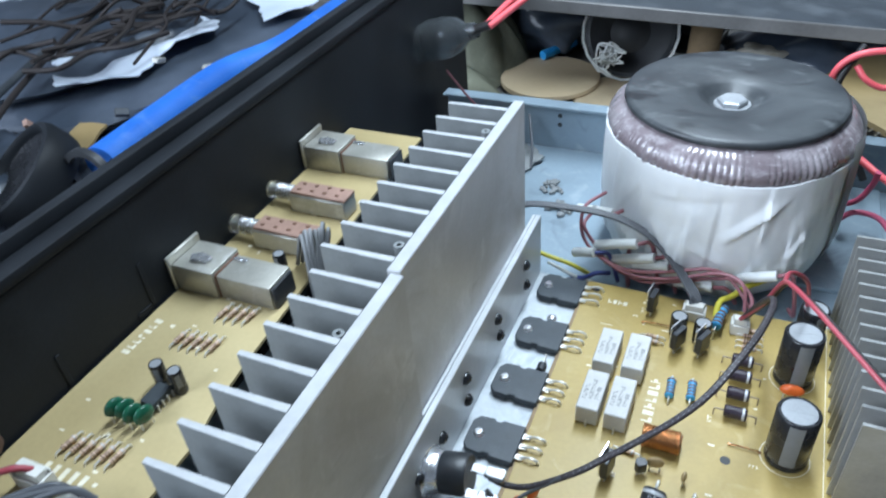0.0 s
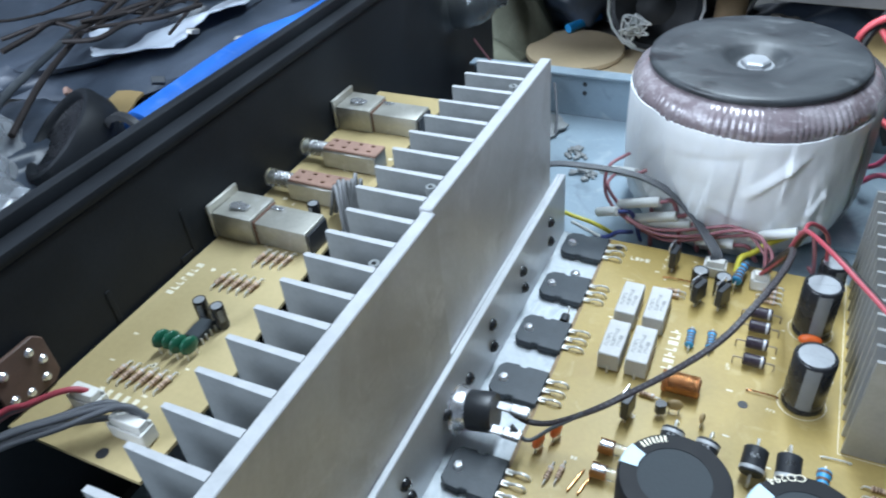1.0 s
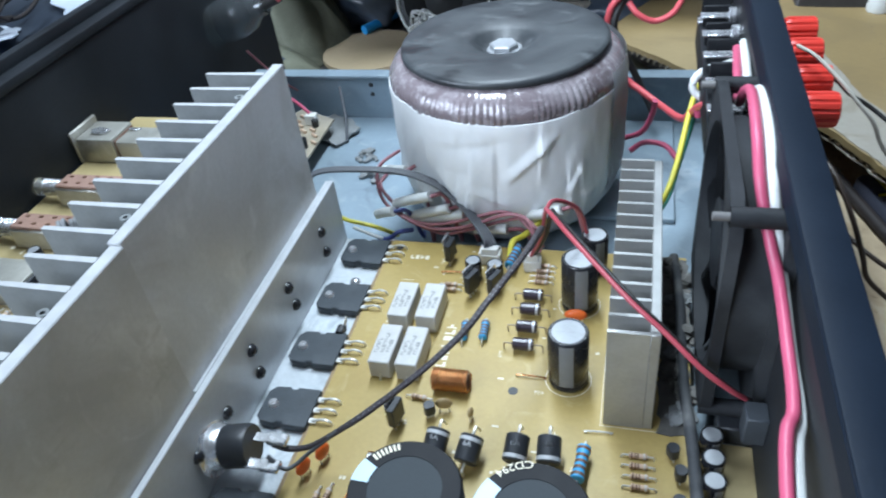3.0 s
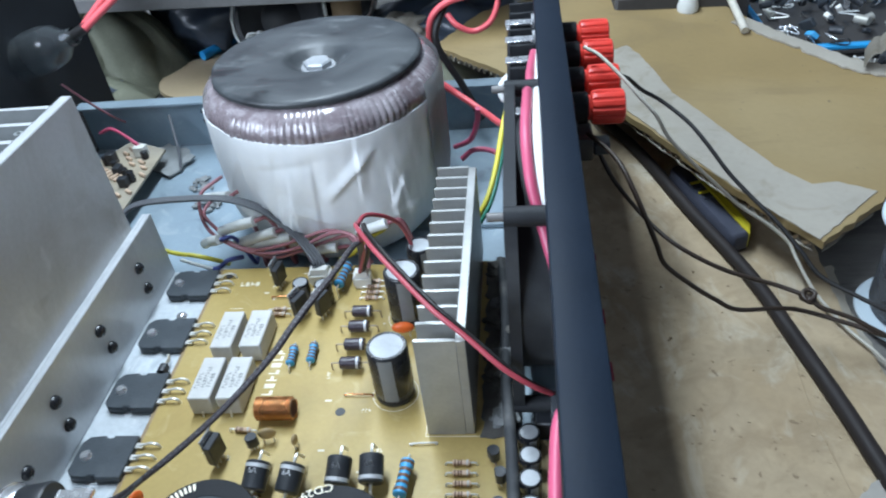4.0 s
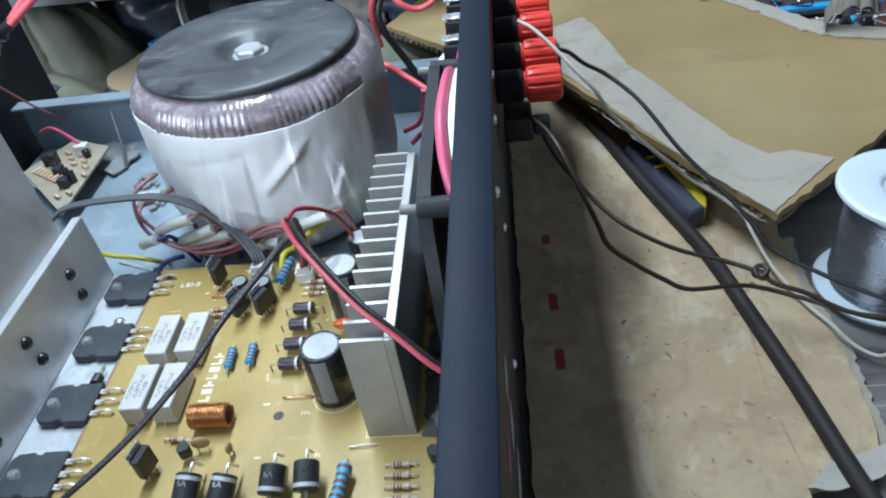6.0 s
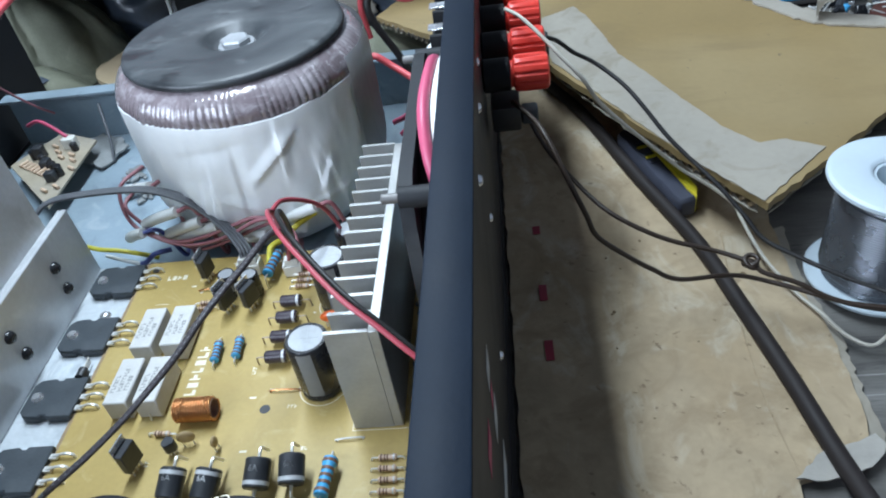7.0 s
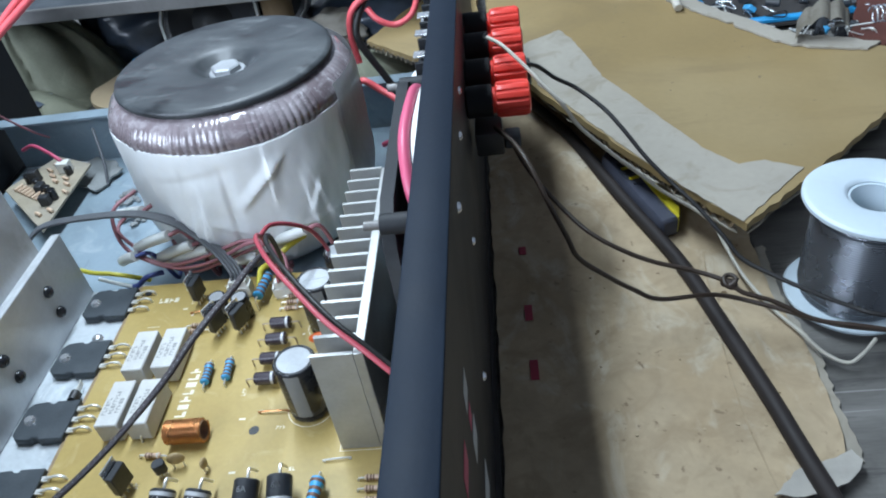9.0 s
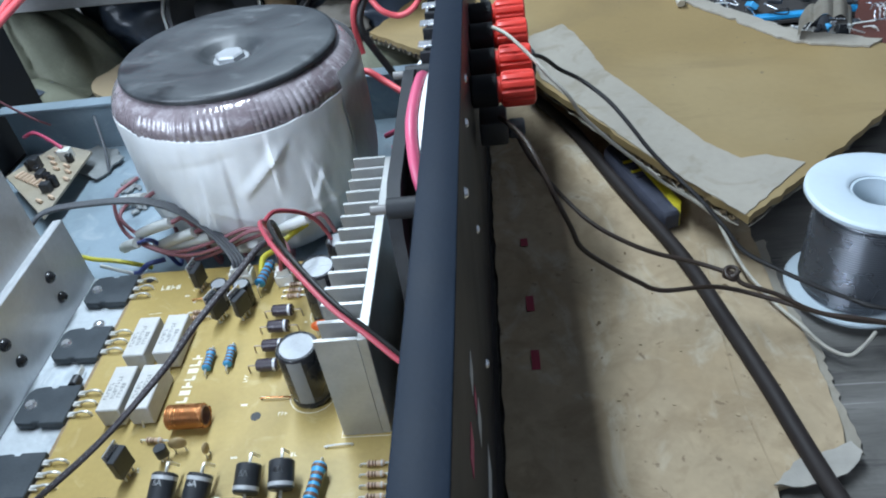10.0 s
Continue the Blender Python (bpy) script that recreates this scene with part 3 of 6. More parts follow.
def leads_bent(L, drop, over=2.0):
    b = tube([(-L, 0, 0), (-L - over, 0, 0), (-L - over - 0.6, 0, -0.7), (-L - over - 0.7, 0, -drop)], 0.35, 6, 4)
    return tube([(L, 0, 0), (L + over, 0, 0), (L + over + 0.6, 0, -0.7), (L + over + 0.7, 0, -drop)], 0.35, 6, 4, b)


def resistor(x, y, rz, L, r, material, bands, key, z=None, label=""):
    zz = r + 0.4 if z is None else z

    def body():
        return lathe([(0, -L), (r * 0.7, -L), (r, -L + 0.5), (r, -L * 0.62), (r * 0.84, -L * 0.5), (r * 0.84, L * 0.5), (r, L * 0.62), (r, L - 0.5), (r * 0.7, L), (0, L)], 12, None, pose(0, 0, 0, 0, 90, 0))
    ob = bit("resistor", "res" + key, body, material, power if y < 150 and x > -150 else front, place(x, y, zz + (55 if x < -150 else 0), 0, 0, rz), label)
    bit("lead", "resl" + key, lambda: leads_bent(L, zz), TIN, ob)
    for i, (u, c) in enumerate(bands):
        bit("band", "resb%s%d" % (key, i), lambda: rod((u * L - 0.4 * L / 5, 0, 0), (u * L + 0.4 * L / 5, 0, 0), r * (0.9 if abs(u) < 0.5 else 1.04), 12), c, ob)
    return ob


BLUEB = [(-0.75, DARKBAND), (-0.35, DARKBAND), (0.0, DARKBAND), (0.35, DARKBAND), (0.75, DARKBAND)]
TANB = [(-0.7, DARKBAND), (-0.3, DARKBAND), (0.0, DARKBAND), (0.7, SILVERBAND)]


def bars(word_len, h, rnd, bm=None, x=0.0, y=0.0, rz=0.0):
    """A strip of letter-sized bars along x."""
    b = bm or bmesh.new()
    for i in range(word_len):
        w = h * rnd.uniform(0.45, 0.7)
        q = box(i * h * 0.85, i * h * 0.85 + w * 0.32, -h / 2, h / 2, 0.02, 0.05)
        join(q, box(i * h * 0.85 + w * 0.33, i * h * 0.85 + w, rnd.choice((-h / 2, h / 6)), rnd.choice((-h / 6, h / 2)), 0.02, 0.05))
        join(b, q, Matrix.Translation((x, y, 0)) @ pose(0, 0, 0, 0, 0, rz))
    return b


def cement_print():
    rnd = random.Random(3)
    q = bmesh.new()
    for x, n in ((-2.6, 6), (0.0, 8), (2.6, 5)):
        bars(n, 1.75, rnd, q, x, -6.4 + rnd.uniform(0, 1.2), 90)
    q.transform(Matrix.Translation((0, 0, 10.2)))
    return q


def cement(x, y):
    def body():
        b = box(-4.8, 4.8, -11.5, 11.5, 0.4, 10.2, 0.5, 1)
        return b
    c = bit("cement_resistor", "cem", body, CEMENT, power, place(x, y, 0))
    bit("printed_mark", "cink", cement_print, GREYINK, c)
    bit("lead", "ceml", lambda: rod((0, -11.6, 3), (0, -12.6, 0), 0.45, 6), TIN, c)


for x, y in ((-57, 39), (-44, 39.5), (-57, 10.5), (-45, 10.5)):
    cement(x, y)


def electrolytic(x, y, r, h, parent=None, base=0.0, stripe=True, name="capacitor", tilt=(0, 0), turn=0.0):
    parent = parent or power
    key = "%g_%g" % (r, h)

    def can():
        return lathe([(0, 0.3), (r * 0.92, 0.3), (r, 1.2), (r, 2.6), (r * 0.95, 3.2), (r, 3.9), (r, h - 0.7), (r * 0.93, h), (r * 0.8, h), (r * 0.8, h - 0.15)], 28)

    def top():
        b = lathe([(0, h - 0.12), (r * 0.81, h - 0.12)], 28)
        for a in (0, 90):
            join(b, box(-r * 0.7, r * 0.7, -r * 0.025, r * 0.025, h - 0.1, h - 0.04), pose(0, 0, 0, 0, 0, a))
        return b

    def band():
        b = bmesh.new()
        n = 6
        vs = [[b.verts.new((r * 1.006 * math.cos(a), r * 1.006 * math.sin(a), z)) for a in [math.radians(-110 + 40 * i / n) for i in range(n + 1)]] for z in (4.2, h - 0.9)]
        for i in range(n):
            b.faces.new((vs[0][i], vs[0][i + 1], vs[1][i + 1], vs[1][i]))
        return b
    c = bit(name, "can" + key, can, SLEEVE, parent, place(x, y, base, tilt[0], tilt[1], turn))
    bit("can_top", "cant" + key, top, CANTOP, c)
    if stripe:
        bit("stripe", "canb" + key, band, GREYSLEEVE, c)
    return c


electrolytic(21.7, 9.4, 8.2, 28.0)
electrolytic(22.3, 54.8, 8.2, 28.0, turn=10)
electrolytic(27.0, 80.0, 6.3, 22.0, turn=30)
electrolytic(-29.5, 67, 4.0, 12.5, turn=40)
electrolytic(-18.5, 65.5, 4.0, 12.5, turn=-20)


def big_can(x, y, turn):
    r, h = 17.5, 47.0

    def can():
        return lathe([(0, 0.4), (r, 0.4), (r, h - 1.2), (r * 0.96, h), (r * 0.65, h), (r * 0.65, h - 0.3)], 72, None, None, lambda a, z: 0.12 * math.sin(a * 36) if z > h - 2 else 0)

    def top():
        return lathe([(0, h - 0.25), (r * 0.65, h - 0.25), (r * 0.655, h - 0.4)], 48)

    def stripe():
        b = bmesh.new()
        n = 8
        prof = [(r * 1.004, 3), (r * 1.004, h - 1.1), (r * 0.97, h + 0.08), (r * 0.66, h + 0.05)]
        vs = [[b.verts.new((q * math.cos(a), q * math.sin(a), z)) for a in [math.radians(-14 + 28 * i / n) for i in range(n + 1)]] for q, z in prof]
        for p, q in zip(vs, vs[1:]):
            for i in range(n):
                b.faces.new((p[i], p[i + 1], q[i + 1], q[i]))
        return b
    c = bit("reservoir_capacitor", "bigcan", can, CANRIM, power, place(x, y, 0, 0, 0, turn))
    bit("can_top", "bigtop", top, SLATE, c)
    bit("stripe", "bigstripe", stripe, PALEBLUE, c)
    return c


CANRIM = surf("matt_black_sleeve", (0.012, 0.013, 0.015), 0.55, 0.0, 0.15, 120, 900, 0.03, spec=0.2)
SLATE = surf("slate_plastic", (0.042, 0.050, 0.055), 0.7, 0.0, 0.12, 60, 900, 0.04, spec=0.25)
PALEBLUE = surf("pale_blue_print", (0.45, 0.62, 0.72), 0.4, 0.0, 0.06, 60, 900, 0.0)
big_can(-17.5, -80, 165)
big_can(20.5, -82, 160)

# ---- small heat sink on the board ----
h2 = thing("board_heat_sink", (46, 44, 0), "silver comb-finned heat sink standing on the circuit board", "heat sink")
part("spine", box(51.6, 55.2, -11.5, 100, 0.3, 50.7, 0.3), COMB, h2)
for i in range(14):
    y = -11.5 + i * 8.55

    def comb():
        top, bot = [], []
        for k in range(19):
            x = -14.6 * k / 18
            top.append((x, 1.35 + (0.22 if k % 2 else -0.1)))
            bot.append((x, (-0.1 if k % 2 else 0.06) if i else 0.0))
        return prism(top + bot[::-1], 0.3, 50.7)
    bit("fin", "comb%d" % bool(i), comb, COMB, h2, place(51.6, y, 0))

# ---- toroidal transformer ----
tor = thing("toroidal_transformer", (-25, 160, -9.5), "white-wrapped toroidal transformer with a black top disc", "transformer")


def build_toroid():
    c = Matrix.Translation((-26, 159.6, 0)) @ Matrix.Diagonal((0.982, 0.982, 1, 1))

    rn = random.Random(12)
    folds = []
    for i in range(80):
        s0 = rn.uniform(-math.pi, math.pi) * 63
        lean = rn.gauss(0, 0.28) if i % 3 else rn.gauss(0, 1.1)
        folds.append((s0, rn.uniform(2, 60), math.cos(lean), math.sin(lean), rn.uniform(10, 36), rn.uniform(-1.3, 2.0), rn.uniform(0.9, 2.6), rn.uniform(4, 11)))

    def crease(a, z):
        s = a * 63
        d = 0.35 * noise.noise(Vector((math.cos(a) * 12, math.sin(a) * 12, z * 0.07)))
        for s0, z0, c1, s1, half, amp, w1, w2 in folds:
            ds = (s - s0 + 197.9) % 395.8 - 197.9
            if abs(ds) > 45:
                continue
            across, run = ds * c1 + (z - z0) * s1, (z - z0) * c1 - ds * s1
            k = 1 - abs(run) / half
            if k <= 0:
                continue
            w = w1 if across < 0 else w2
            if abs(across) < w:
                d += amp * min(1, 2 * k) * (1 - abs(across) / w)
        return d * (1.0 if z < 62 else 0.4)
    prof = [(36, -9.3), (46, -9.3), (51.5, -7), (55.5, -2.5), (58.2, 2)] + [(63 - 4.0 * max(0, 1 - (z - 5) / 22) ** 2, z) for z in [5 + 1.5 * k for k in range(38)]] + [(63.2, 63), (63.3, 66), (63.1, 68.4), (62.4, 68.7)]
    wrap = lathe(prof, 380, None, None, crease)
    for v in wrap.verts:
        if v.co.z > 56:
            t = math.atan2(v.co.y, v.co.x)
            v.co.z += (v.co.z - 56) / 13 * (1.3 * math.sin(2 * t + 0.6) + 1.1 * noise.noise(Vector((math.cos(t) * 5, math.sin(t) * 5, 3))))
    wrap.transform(c)
    part("wrap", wrap, WHITEWRAP, tor, "creased white paper wrapping", 28)
    gt = bmesh.new()
    rows = []
    for z in range(5, 80, 3):
        rows.append([gt.verts.new(((64.3 + crease(a, z) - max(0, z - 68) * 0.16 - 4.0 * max(0, 1 - (z - 5) / 22) ** 2) * math.cos(a), (64.3 + crease(a, z) - max(0, z - 68) * 0.16 - 4.0 * max(0, 1 - (z - 5) / 22) ** 2) * math.sin(a), z)) for a in [math.radians(-24 + 3 * k) for k in range(46)]])
    for p, q in zip(rows, rows[1:]):
        for k in range(45):
            gt.faces.new((p[k], p[k + 1], q[k + 1], q[k]))
    bmesh.ops.solidify(gt, geom=gt.faces[:], thickness=0.25)
    gt.transform(c)
    part("tape_patch", gt, GREYTAPE, tor, "grey film tape over the side", 30)
    # winding under clear film: ribbed turns

    def rib(a, z):
        u = Vector((math.cos(a), math.sin(a), 0))
        tight = min(1, max(0.1, 0.62 + 1.3 * noise.noise(u * 5 + Vector((0, 0, 4)))))
        bead = abs(math.sin(a * 58 + 4 * noise.noise(u * 3))) ** 0.8
        row = 1 if z < 78 else 0.25
        return -0.7 + 0.95 * bead * tight * row + 0.5 * noise.noise(u * 9 + Vector((0, 0, z * 0.05)))
    w = [(61.2, 58), (62.0, 65), (62.9, 69), (63.2, 71), (62.7, 73), (61.6, 75), (59.8, 77.4), (57.6, 79.6), (54.5, 81.2), (48, 82.0), (34, 81), (20, 76), (0, 75)]
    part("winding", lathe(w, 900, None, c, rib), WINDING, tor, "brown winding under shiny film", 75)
    d = [(54.2, 82.0), (54.8, 83.4), (54.2, 84.9), (52, 85.6), (40, 85.3), (28, 84.9), (19, 84.1), (15.5, 82.6), (12.5, 79.6), (9.5, 78.4), (0, 78.3)]

    def dent(a, z):
        return 0.4 * noise.noise(Vector((math.cos(a) * 2, math.sin(a) * 2, z * 0.1)))
    part("top_disc", lathe(d, 96, None, c, dent), RUBBER, tor, "dusty black dished disc", 60)
    b = lathe([(0, 82.2), (6.4, 82.1), (7.5, 81.4), (7.5, 79.2)], 6, None, Matrix.Translation((-26.2, 159.4, 0)))
    part("bolt", b, CANTOP, tor, "bright hexagonal bolt head", 30)
    part("washer", lathe([(0, 79.3), (9.0, 79.25), (9.4, 78.5)], 32, None, c), CANTOP, tor)


build_toroid()

# ---- fan on the rear panel ----
fan = thing("cooling_fan", (80, 33, 11), "black square cooling fan fixed behind the rear panel", "fan")


def build_fan():
    x0, x1, y0, y1, z0, z1 = 70.5, 90.8, -14, 80, 11, 105
    cy, cz = (y0 + y1) / 2, (z0 + z1) / 2
    b = bmesh.new()
    n = 48
    def plate(xa, xb):
        q = bmesh.new()
        ring_o, ring_i = [], []
        for i in range(n):
            a = 2 * math.pi * i / n
            k = 1 / max(abs(math.cos(a)), abs(math.sin(a)))
            k = min(k, 1.32)
            ring_o.append((cy + 47 * k * math.cos(a), cz + 47 * k * math.sin(a)))
            ring_i.append((cy + 44.5 * math.cos(a), cz + 44.5 * math.sin(a)))
        rows = [[q.verts.new((xx, u, w)) for u, w in rg] for xx, rg in ((xa, ring_i), (xa, ring_o), (xb, ring_o), (xb, ring_i))]
        for r in range(4):
            p, s = rows[r], rows[(r + 1) % 4]
            for i in range(n):
                j = (i + 1) % n
                q.faces.new((p[i], p[j], s[j], s[i]))
        bmesh.ops.recalc_face_normals(q, faces=q.faces[:])
        return q
    join(b, plate(x0, x0 + 4))
    join(b, plate(x1 - 4, x1))
    barrel = lathe([(44.6, 0), (46.4, 0), (46.4, x1 - x0), (44.6, x1 - x0), (44.6, 0)], 48, None, along((x0, cy, cz), (x1, cy, cz)))
    join(b, barrel)
    for yy in (y0 + 4.5, y1 - 4.5):
        for zz in (z0 + 4.5, z1 - 4.5):
            join(b, lathe([(1.6, 0), (3.2, 0), (3.2, x1 - x0), (1.6, x1 - x0), (1.6, 0)], 16, None, along((x0, yy, zz), (x1, yy, zz))))
    part("frame", b, FANFRAME, fan, "dusty black square frame")
    part("hub", rod((x0 + 3, cy, cz), (x1 - 2, cy, cz), 18, 32, 1.5), FANBLACK, fan)
    for i in range(7):
        def blade():
            q = bmesh.new()
            g = [[q.verts.new(((u - 0.5) * 14, (18 + v * 25.5) * math.cos((u - 0.5) * 0.75 + v * 0.25), (18 + v * 25.5) * math.sin((u - 0.5) * 0.75 + v * 0.25))) for v in (0, 0.33, 0.66, 1)] for u in (0, 0.25, 0.5, 0.75, 1)]
            for r, s in zip(g, g[1:]):
                for k in range(3):
                    q.faces.new((r[k], r[k + 1], s[k + 1], s[k]))
            bmesh.ops.solidify(q, geom=q.faces[:], thickness=1.0)
            return q
        bit("blade", "blade", blade, FANBLACK, fan, Matrix.Translation((80, cy, cz)) @ pose(0, 0, 0, 360 / 7 * i, 0, 0))
    for yy in (y0 + 4.5, y1 - 4.5):
        part("screw", rod((x0 - 5, yy, z1 - 4.5), (x0 + 1, yy, z1 - 4.5), 1.5, 10, 0.3), GREYBROWN, fan, "long silver screw")


build_fan()

# ---- binding posts ----
def binding_post(y, z):
    p = thing("binding_post", (93, y, z), "red screw-down speaker binding post on the rear panel", "terminal", "red speaker terminals")
    part("collar", rod((93.4, y, z), (104.0, y, z), 6.6, 20, 0.5), FANBLACK, p)
    b = lathe([(0, 0), (5.2, 0), (5.2, 1), (6.6, 1.6), (7.1, 2.6), (7.2, 4), (7.2, 13), (6.7, 14.4), (5.4, 15), (0, 15)], 72, None, along((104, y, z), (130, y, z)), lambda a, zz: -0.75 * max(0.0, math.sin(a * 12)) ** 0.6 if 2 < zz < 14 else 0)
    part("knob", b, REDPLASTIC, p, "ribbed red knob", 30)
    return p


for y, z in ((90, 83), (110, 85), (135, 86), (154, 88)):
    binding_post(y, z)

# ---- bench coverings ----
solid("cardboard_sheet", rough_sheet(ragged([(96, -330), (188, -330), (189, -32), (217, -22), (221, 0), (223, 34), (219, 70), (221, 105), (228, 180), (240, 420), (96, 420)], 6, 0.7, 3), -19, 2.6), CARD, "worn stained kraft cardboard sheet on the bench", "cardboard")

RED = surf("red_print", (0.30, 0.025, 0.05), 0.6, 0.0, 0.15, 100, 900, 0.0)
for y, L in ((113.5, 6), (68.5, 10), (34, 11)):
    solid("printed_mark", box(109, 112.6, y - L / 2, y + L / 2, -15.95, -15.75), RED, "faded red mark printed on the worn cardboard", "printed mark", "red marks on the cardboard")
solid("rubber_mat", rough_sheet([(-262, -330), (94.5, -330), (94.5, 262), (-262, 262)], -19, 1.2, None, 0.3), BENCHDARK, "black rubber mat under the amplifier case", "mat")


def lifted(x, y):
    return 6.0 * noise.noise(Vector((x, y, 0)) * 0.004)


outline = ragged([(208, 80), (168, 146), (146, 189), (128, 223), (105, 290), (100, 420), (230, 380), (249, 326), (277, 261), (300, 250), (333, 237), (420, 220), (420, 250), (400, 215), (301, 163), (249, 116)], 6, 0.8, 5)
upper_card = thing("corrugated_cardboard", (200, 250, 7), "thick corrugated cardboard with torn pale edges, propped above the bench", "cardboard")
part("top_liner", rough_sheet(outline, 11, 4.0, lifted, 0.8), CARDTOP, upper_card, "smooth kraft face")
spool = thing("solder_spool", (250, 65, -16), "white plastic spool of grey solder wire on the bench", "spool")
sm = Matrix.Translation((250.5, 65, 0))
part("lower_flange", lathe([(10, -16), (26.2, -16), (26.8, -15.2), (26.8, -14.2), (26.2, -13.6), (10, -13.6), (10, -16)], 64, None, sm), SPOOLWHITE, spool)
part("upper_flange", lathe([(10.4, 33.6), (26.2, 33.6), (27, 34.4), (27, 35.8), (26.3, 36.6), (25.2, 36.9), (12.4, 36.9), (11.2, 36.5), (10.4, 35.6), (10.4, 33.6)], 64, None, sm), SPOOLWHITE, spool)
part("core", lathe([(10.3, -14), (10.3, 35), (9.2, 35), (9.2, -14), (10.3, -14)], 40, None, sm), SPOOLWHITE, spool)
turns = []
for i in range(41):
    z = -13.2 + i * 1.12
    r = 21.6 if 2 < i < 37 else (20.9 if i < 39 else 20.0)
    turns += [(r - 0.28, z), (r + 0.06, z + 0.22), (r + 0.16, z + 0.56), (r + 0.06, z + 0.9)]
part("wire_winding", lathe([(12, -13.4)] + turns + [(19.0, 33.0), (12, 33.4)], 72, None, sm), SOLDER, spool, "shiny wound solder wire", 75)

# ---- lettering ----
def lettering(word, size):
    cu = bpy.data.curves.new("lettering", "FONT")
    cu.body, cu.size, cu.align_x, cu.align_y, cu.extrude = word, size, "CENTER", "CENTER", 0.04
    ob = bpy.data.objects.new("lettering", cu)
    scene.collection.objects.link(ob)
    bpy.context.view_layer.update()
    me = bpy.data.meshes.new_from_object(ob.evaluated_get(bpy.context.evaluated_depsgraph_get()))
    bpy.data.objects.remove(ob)
    b = bmesh.new()
    b.from_mesh(me)
    bpy.data.meshes.remove(me)
    return b


# ---- small parts of the power board ----
for x, y in ((-26.6, 29.5), (-17.8, 31)):
    resistor(x, y, 92, 5.2, 2.0, BLUERES, BLUEB, "blue", label="blue metal-film resistor")
resistor(-12, 79, 82, 7.5, 2.6, BLUERES, BLUEB, "bigblue", 6.0, "large blue metal-film resistor")
resistor(30.5, -34, 84, 7.5, 2.6, BLUERES, BLUEB, "bigblue", 5.0, "large blue metal-film resistor")
for x, y, rz in ((-37.5, -9.8, -5), (-40, 60.5, 2), (-40, 57, 2), (50.5, -25.2, 0), (50.7, -29.6, 0), (51.2, -34, 0), (51.3, -38.4, 0), (3, 75, 0), (3, 71, 0), (3, 67, 0), (3, 79, 0), (-28, -58, 4), (-60, -60, 85), (-64, -62, 85)):
    resistor(x, y, rz, 3.2, 1.15, TANRES, TANB, "tan", label="small tan carbon resistor")


PLUM = surf("plum_black_glaze", (0.040, 0.030, 0.040), 0.25, 0.0, 0.15, 120, 900, 0.0)
DULLLEAD = surf("tarnished_lead", (0.36, 0.29, 0.21), 0.4, 0.5, 0.15, 300, 900, 0.0)


def diode(x, y, rz, z=4.0, black=True):
    def body():
        return lathe([(0, -4.6), (2.2, -4.6), (2.7, -4.1), (2.7, 4.1), (2.2, 4.6), (0, 4.6)], 18, None, pose(0, 0, 0, 0, 90, 0))
    d = bit("diode", "dio", body, PLUM, power, place(x, y, z, 0, 0, rz))
    bit("band", "diob", lambda: rod((2.6, 0, 0), (3.6, 0, 0), 2.74, 18), SILVERBAND, d)
    bit("lead", "diol", lambda: leads_bent(4.6, 4.0, 3.2), DULLLEAD, d)


for y in (55, 45.2, 34, 23):
    diode(1.0, y, 0)


def fat_diode(x, y, flip, rz=0.0):
    def body():
        return lathe([(0, -5.2), (3.9, -5.2), (4.5, -4.6), (4.5, 4.6), (3.9, 5.2), (0, 5.2)], 24, None, pose(0, 0, 0, -90, 0, 0))

    def wires():
        b = tube([(0, 5, 0), (0, 8, 0), (0, 9, -1.2), (0, 9.2, -7.5)], 0.6, 6, 4)
        return tube([(0, -5, 0), (0, -8, 0), (0, -9, -1.2), (0, -9.2, -7.5)], 0.6, 6, 4, b)

    def word():
        b = lettering("6A", 3.0)
        b.transform(pose(0, 0, 0, 0, 0, 0))
        for v in b.verts:
            a = v.co.x / 4.55
            v.co = Vector((4.56 * math.sin(a), v.co.y + 1.2, 4.56 * math.cos(a)))
        return b
    d = bit("rectifier_diode", "fat", body, EPOXY, power, place(x, y, 7.4, 24, 0, rz))
    bit("lead", "fatl", wires, TIN, d)
    s = -1 if flip else 1
    bit("band", "fatb%d" % s, lambda: rod((0, -s * 2.6, 0), (0, -s * 4.0, 0), 4.56, 24), SILVERBAND, d)
    bit("lettering", "fatw", word, SILVERBAND, d)


for x, y, fl, rz in ((-23.5, -35, True, -6), (-10.5, -36, True, -10), (6.8, -33, False, -4), (18.8, -32, False, 2)):
    fat_diode(x, y, fl, rz)


def coil(x, y, z, L, r):
    pts = []
    turns = 15
    for i in range(turns * 12 + 1):
        a = 2 * math.pi * i / 12
        pts.append((x - L / 2 + L * i / (turns * 12), y + r * math.cos(a), z + r * math.sin(a)))
    b = tube(pts, 0.56, 6, 1)
    for s in (-1, 1):
        tube([(x + s * L / 2, y, z - r), (x + s * L / 2, y, 0)], 0.5, 6, 1, b)
    part("coil", b, COPPER, power, "enamelled copper air coil", 80)
    part("coil_former", lathe([(r - 0.9, 0), (r - 0.5, 0), (r - 0.5, L), (r - 0.9, L), (r - 0.9, 0)], 20, None, along((x - L / 2, y, z), (x + L / 2, y, z))), PAXOLIN, power)


coil(-25.3, -2.2, 5.2, 15, 4.4)


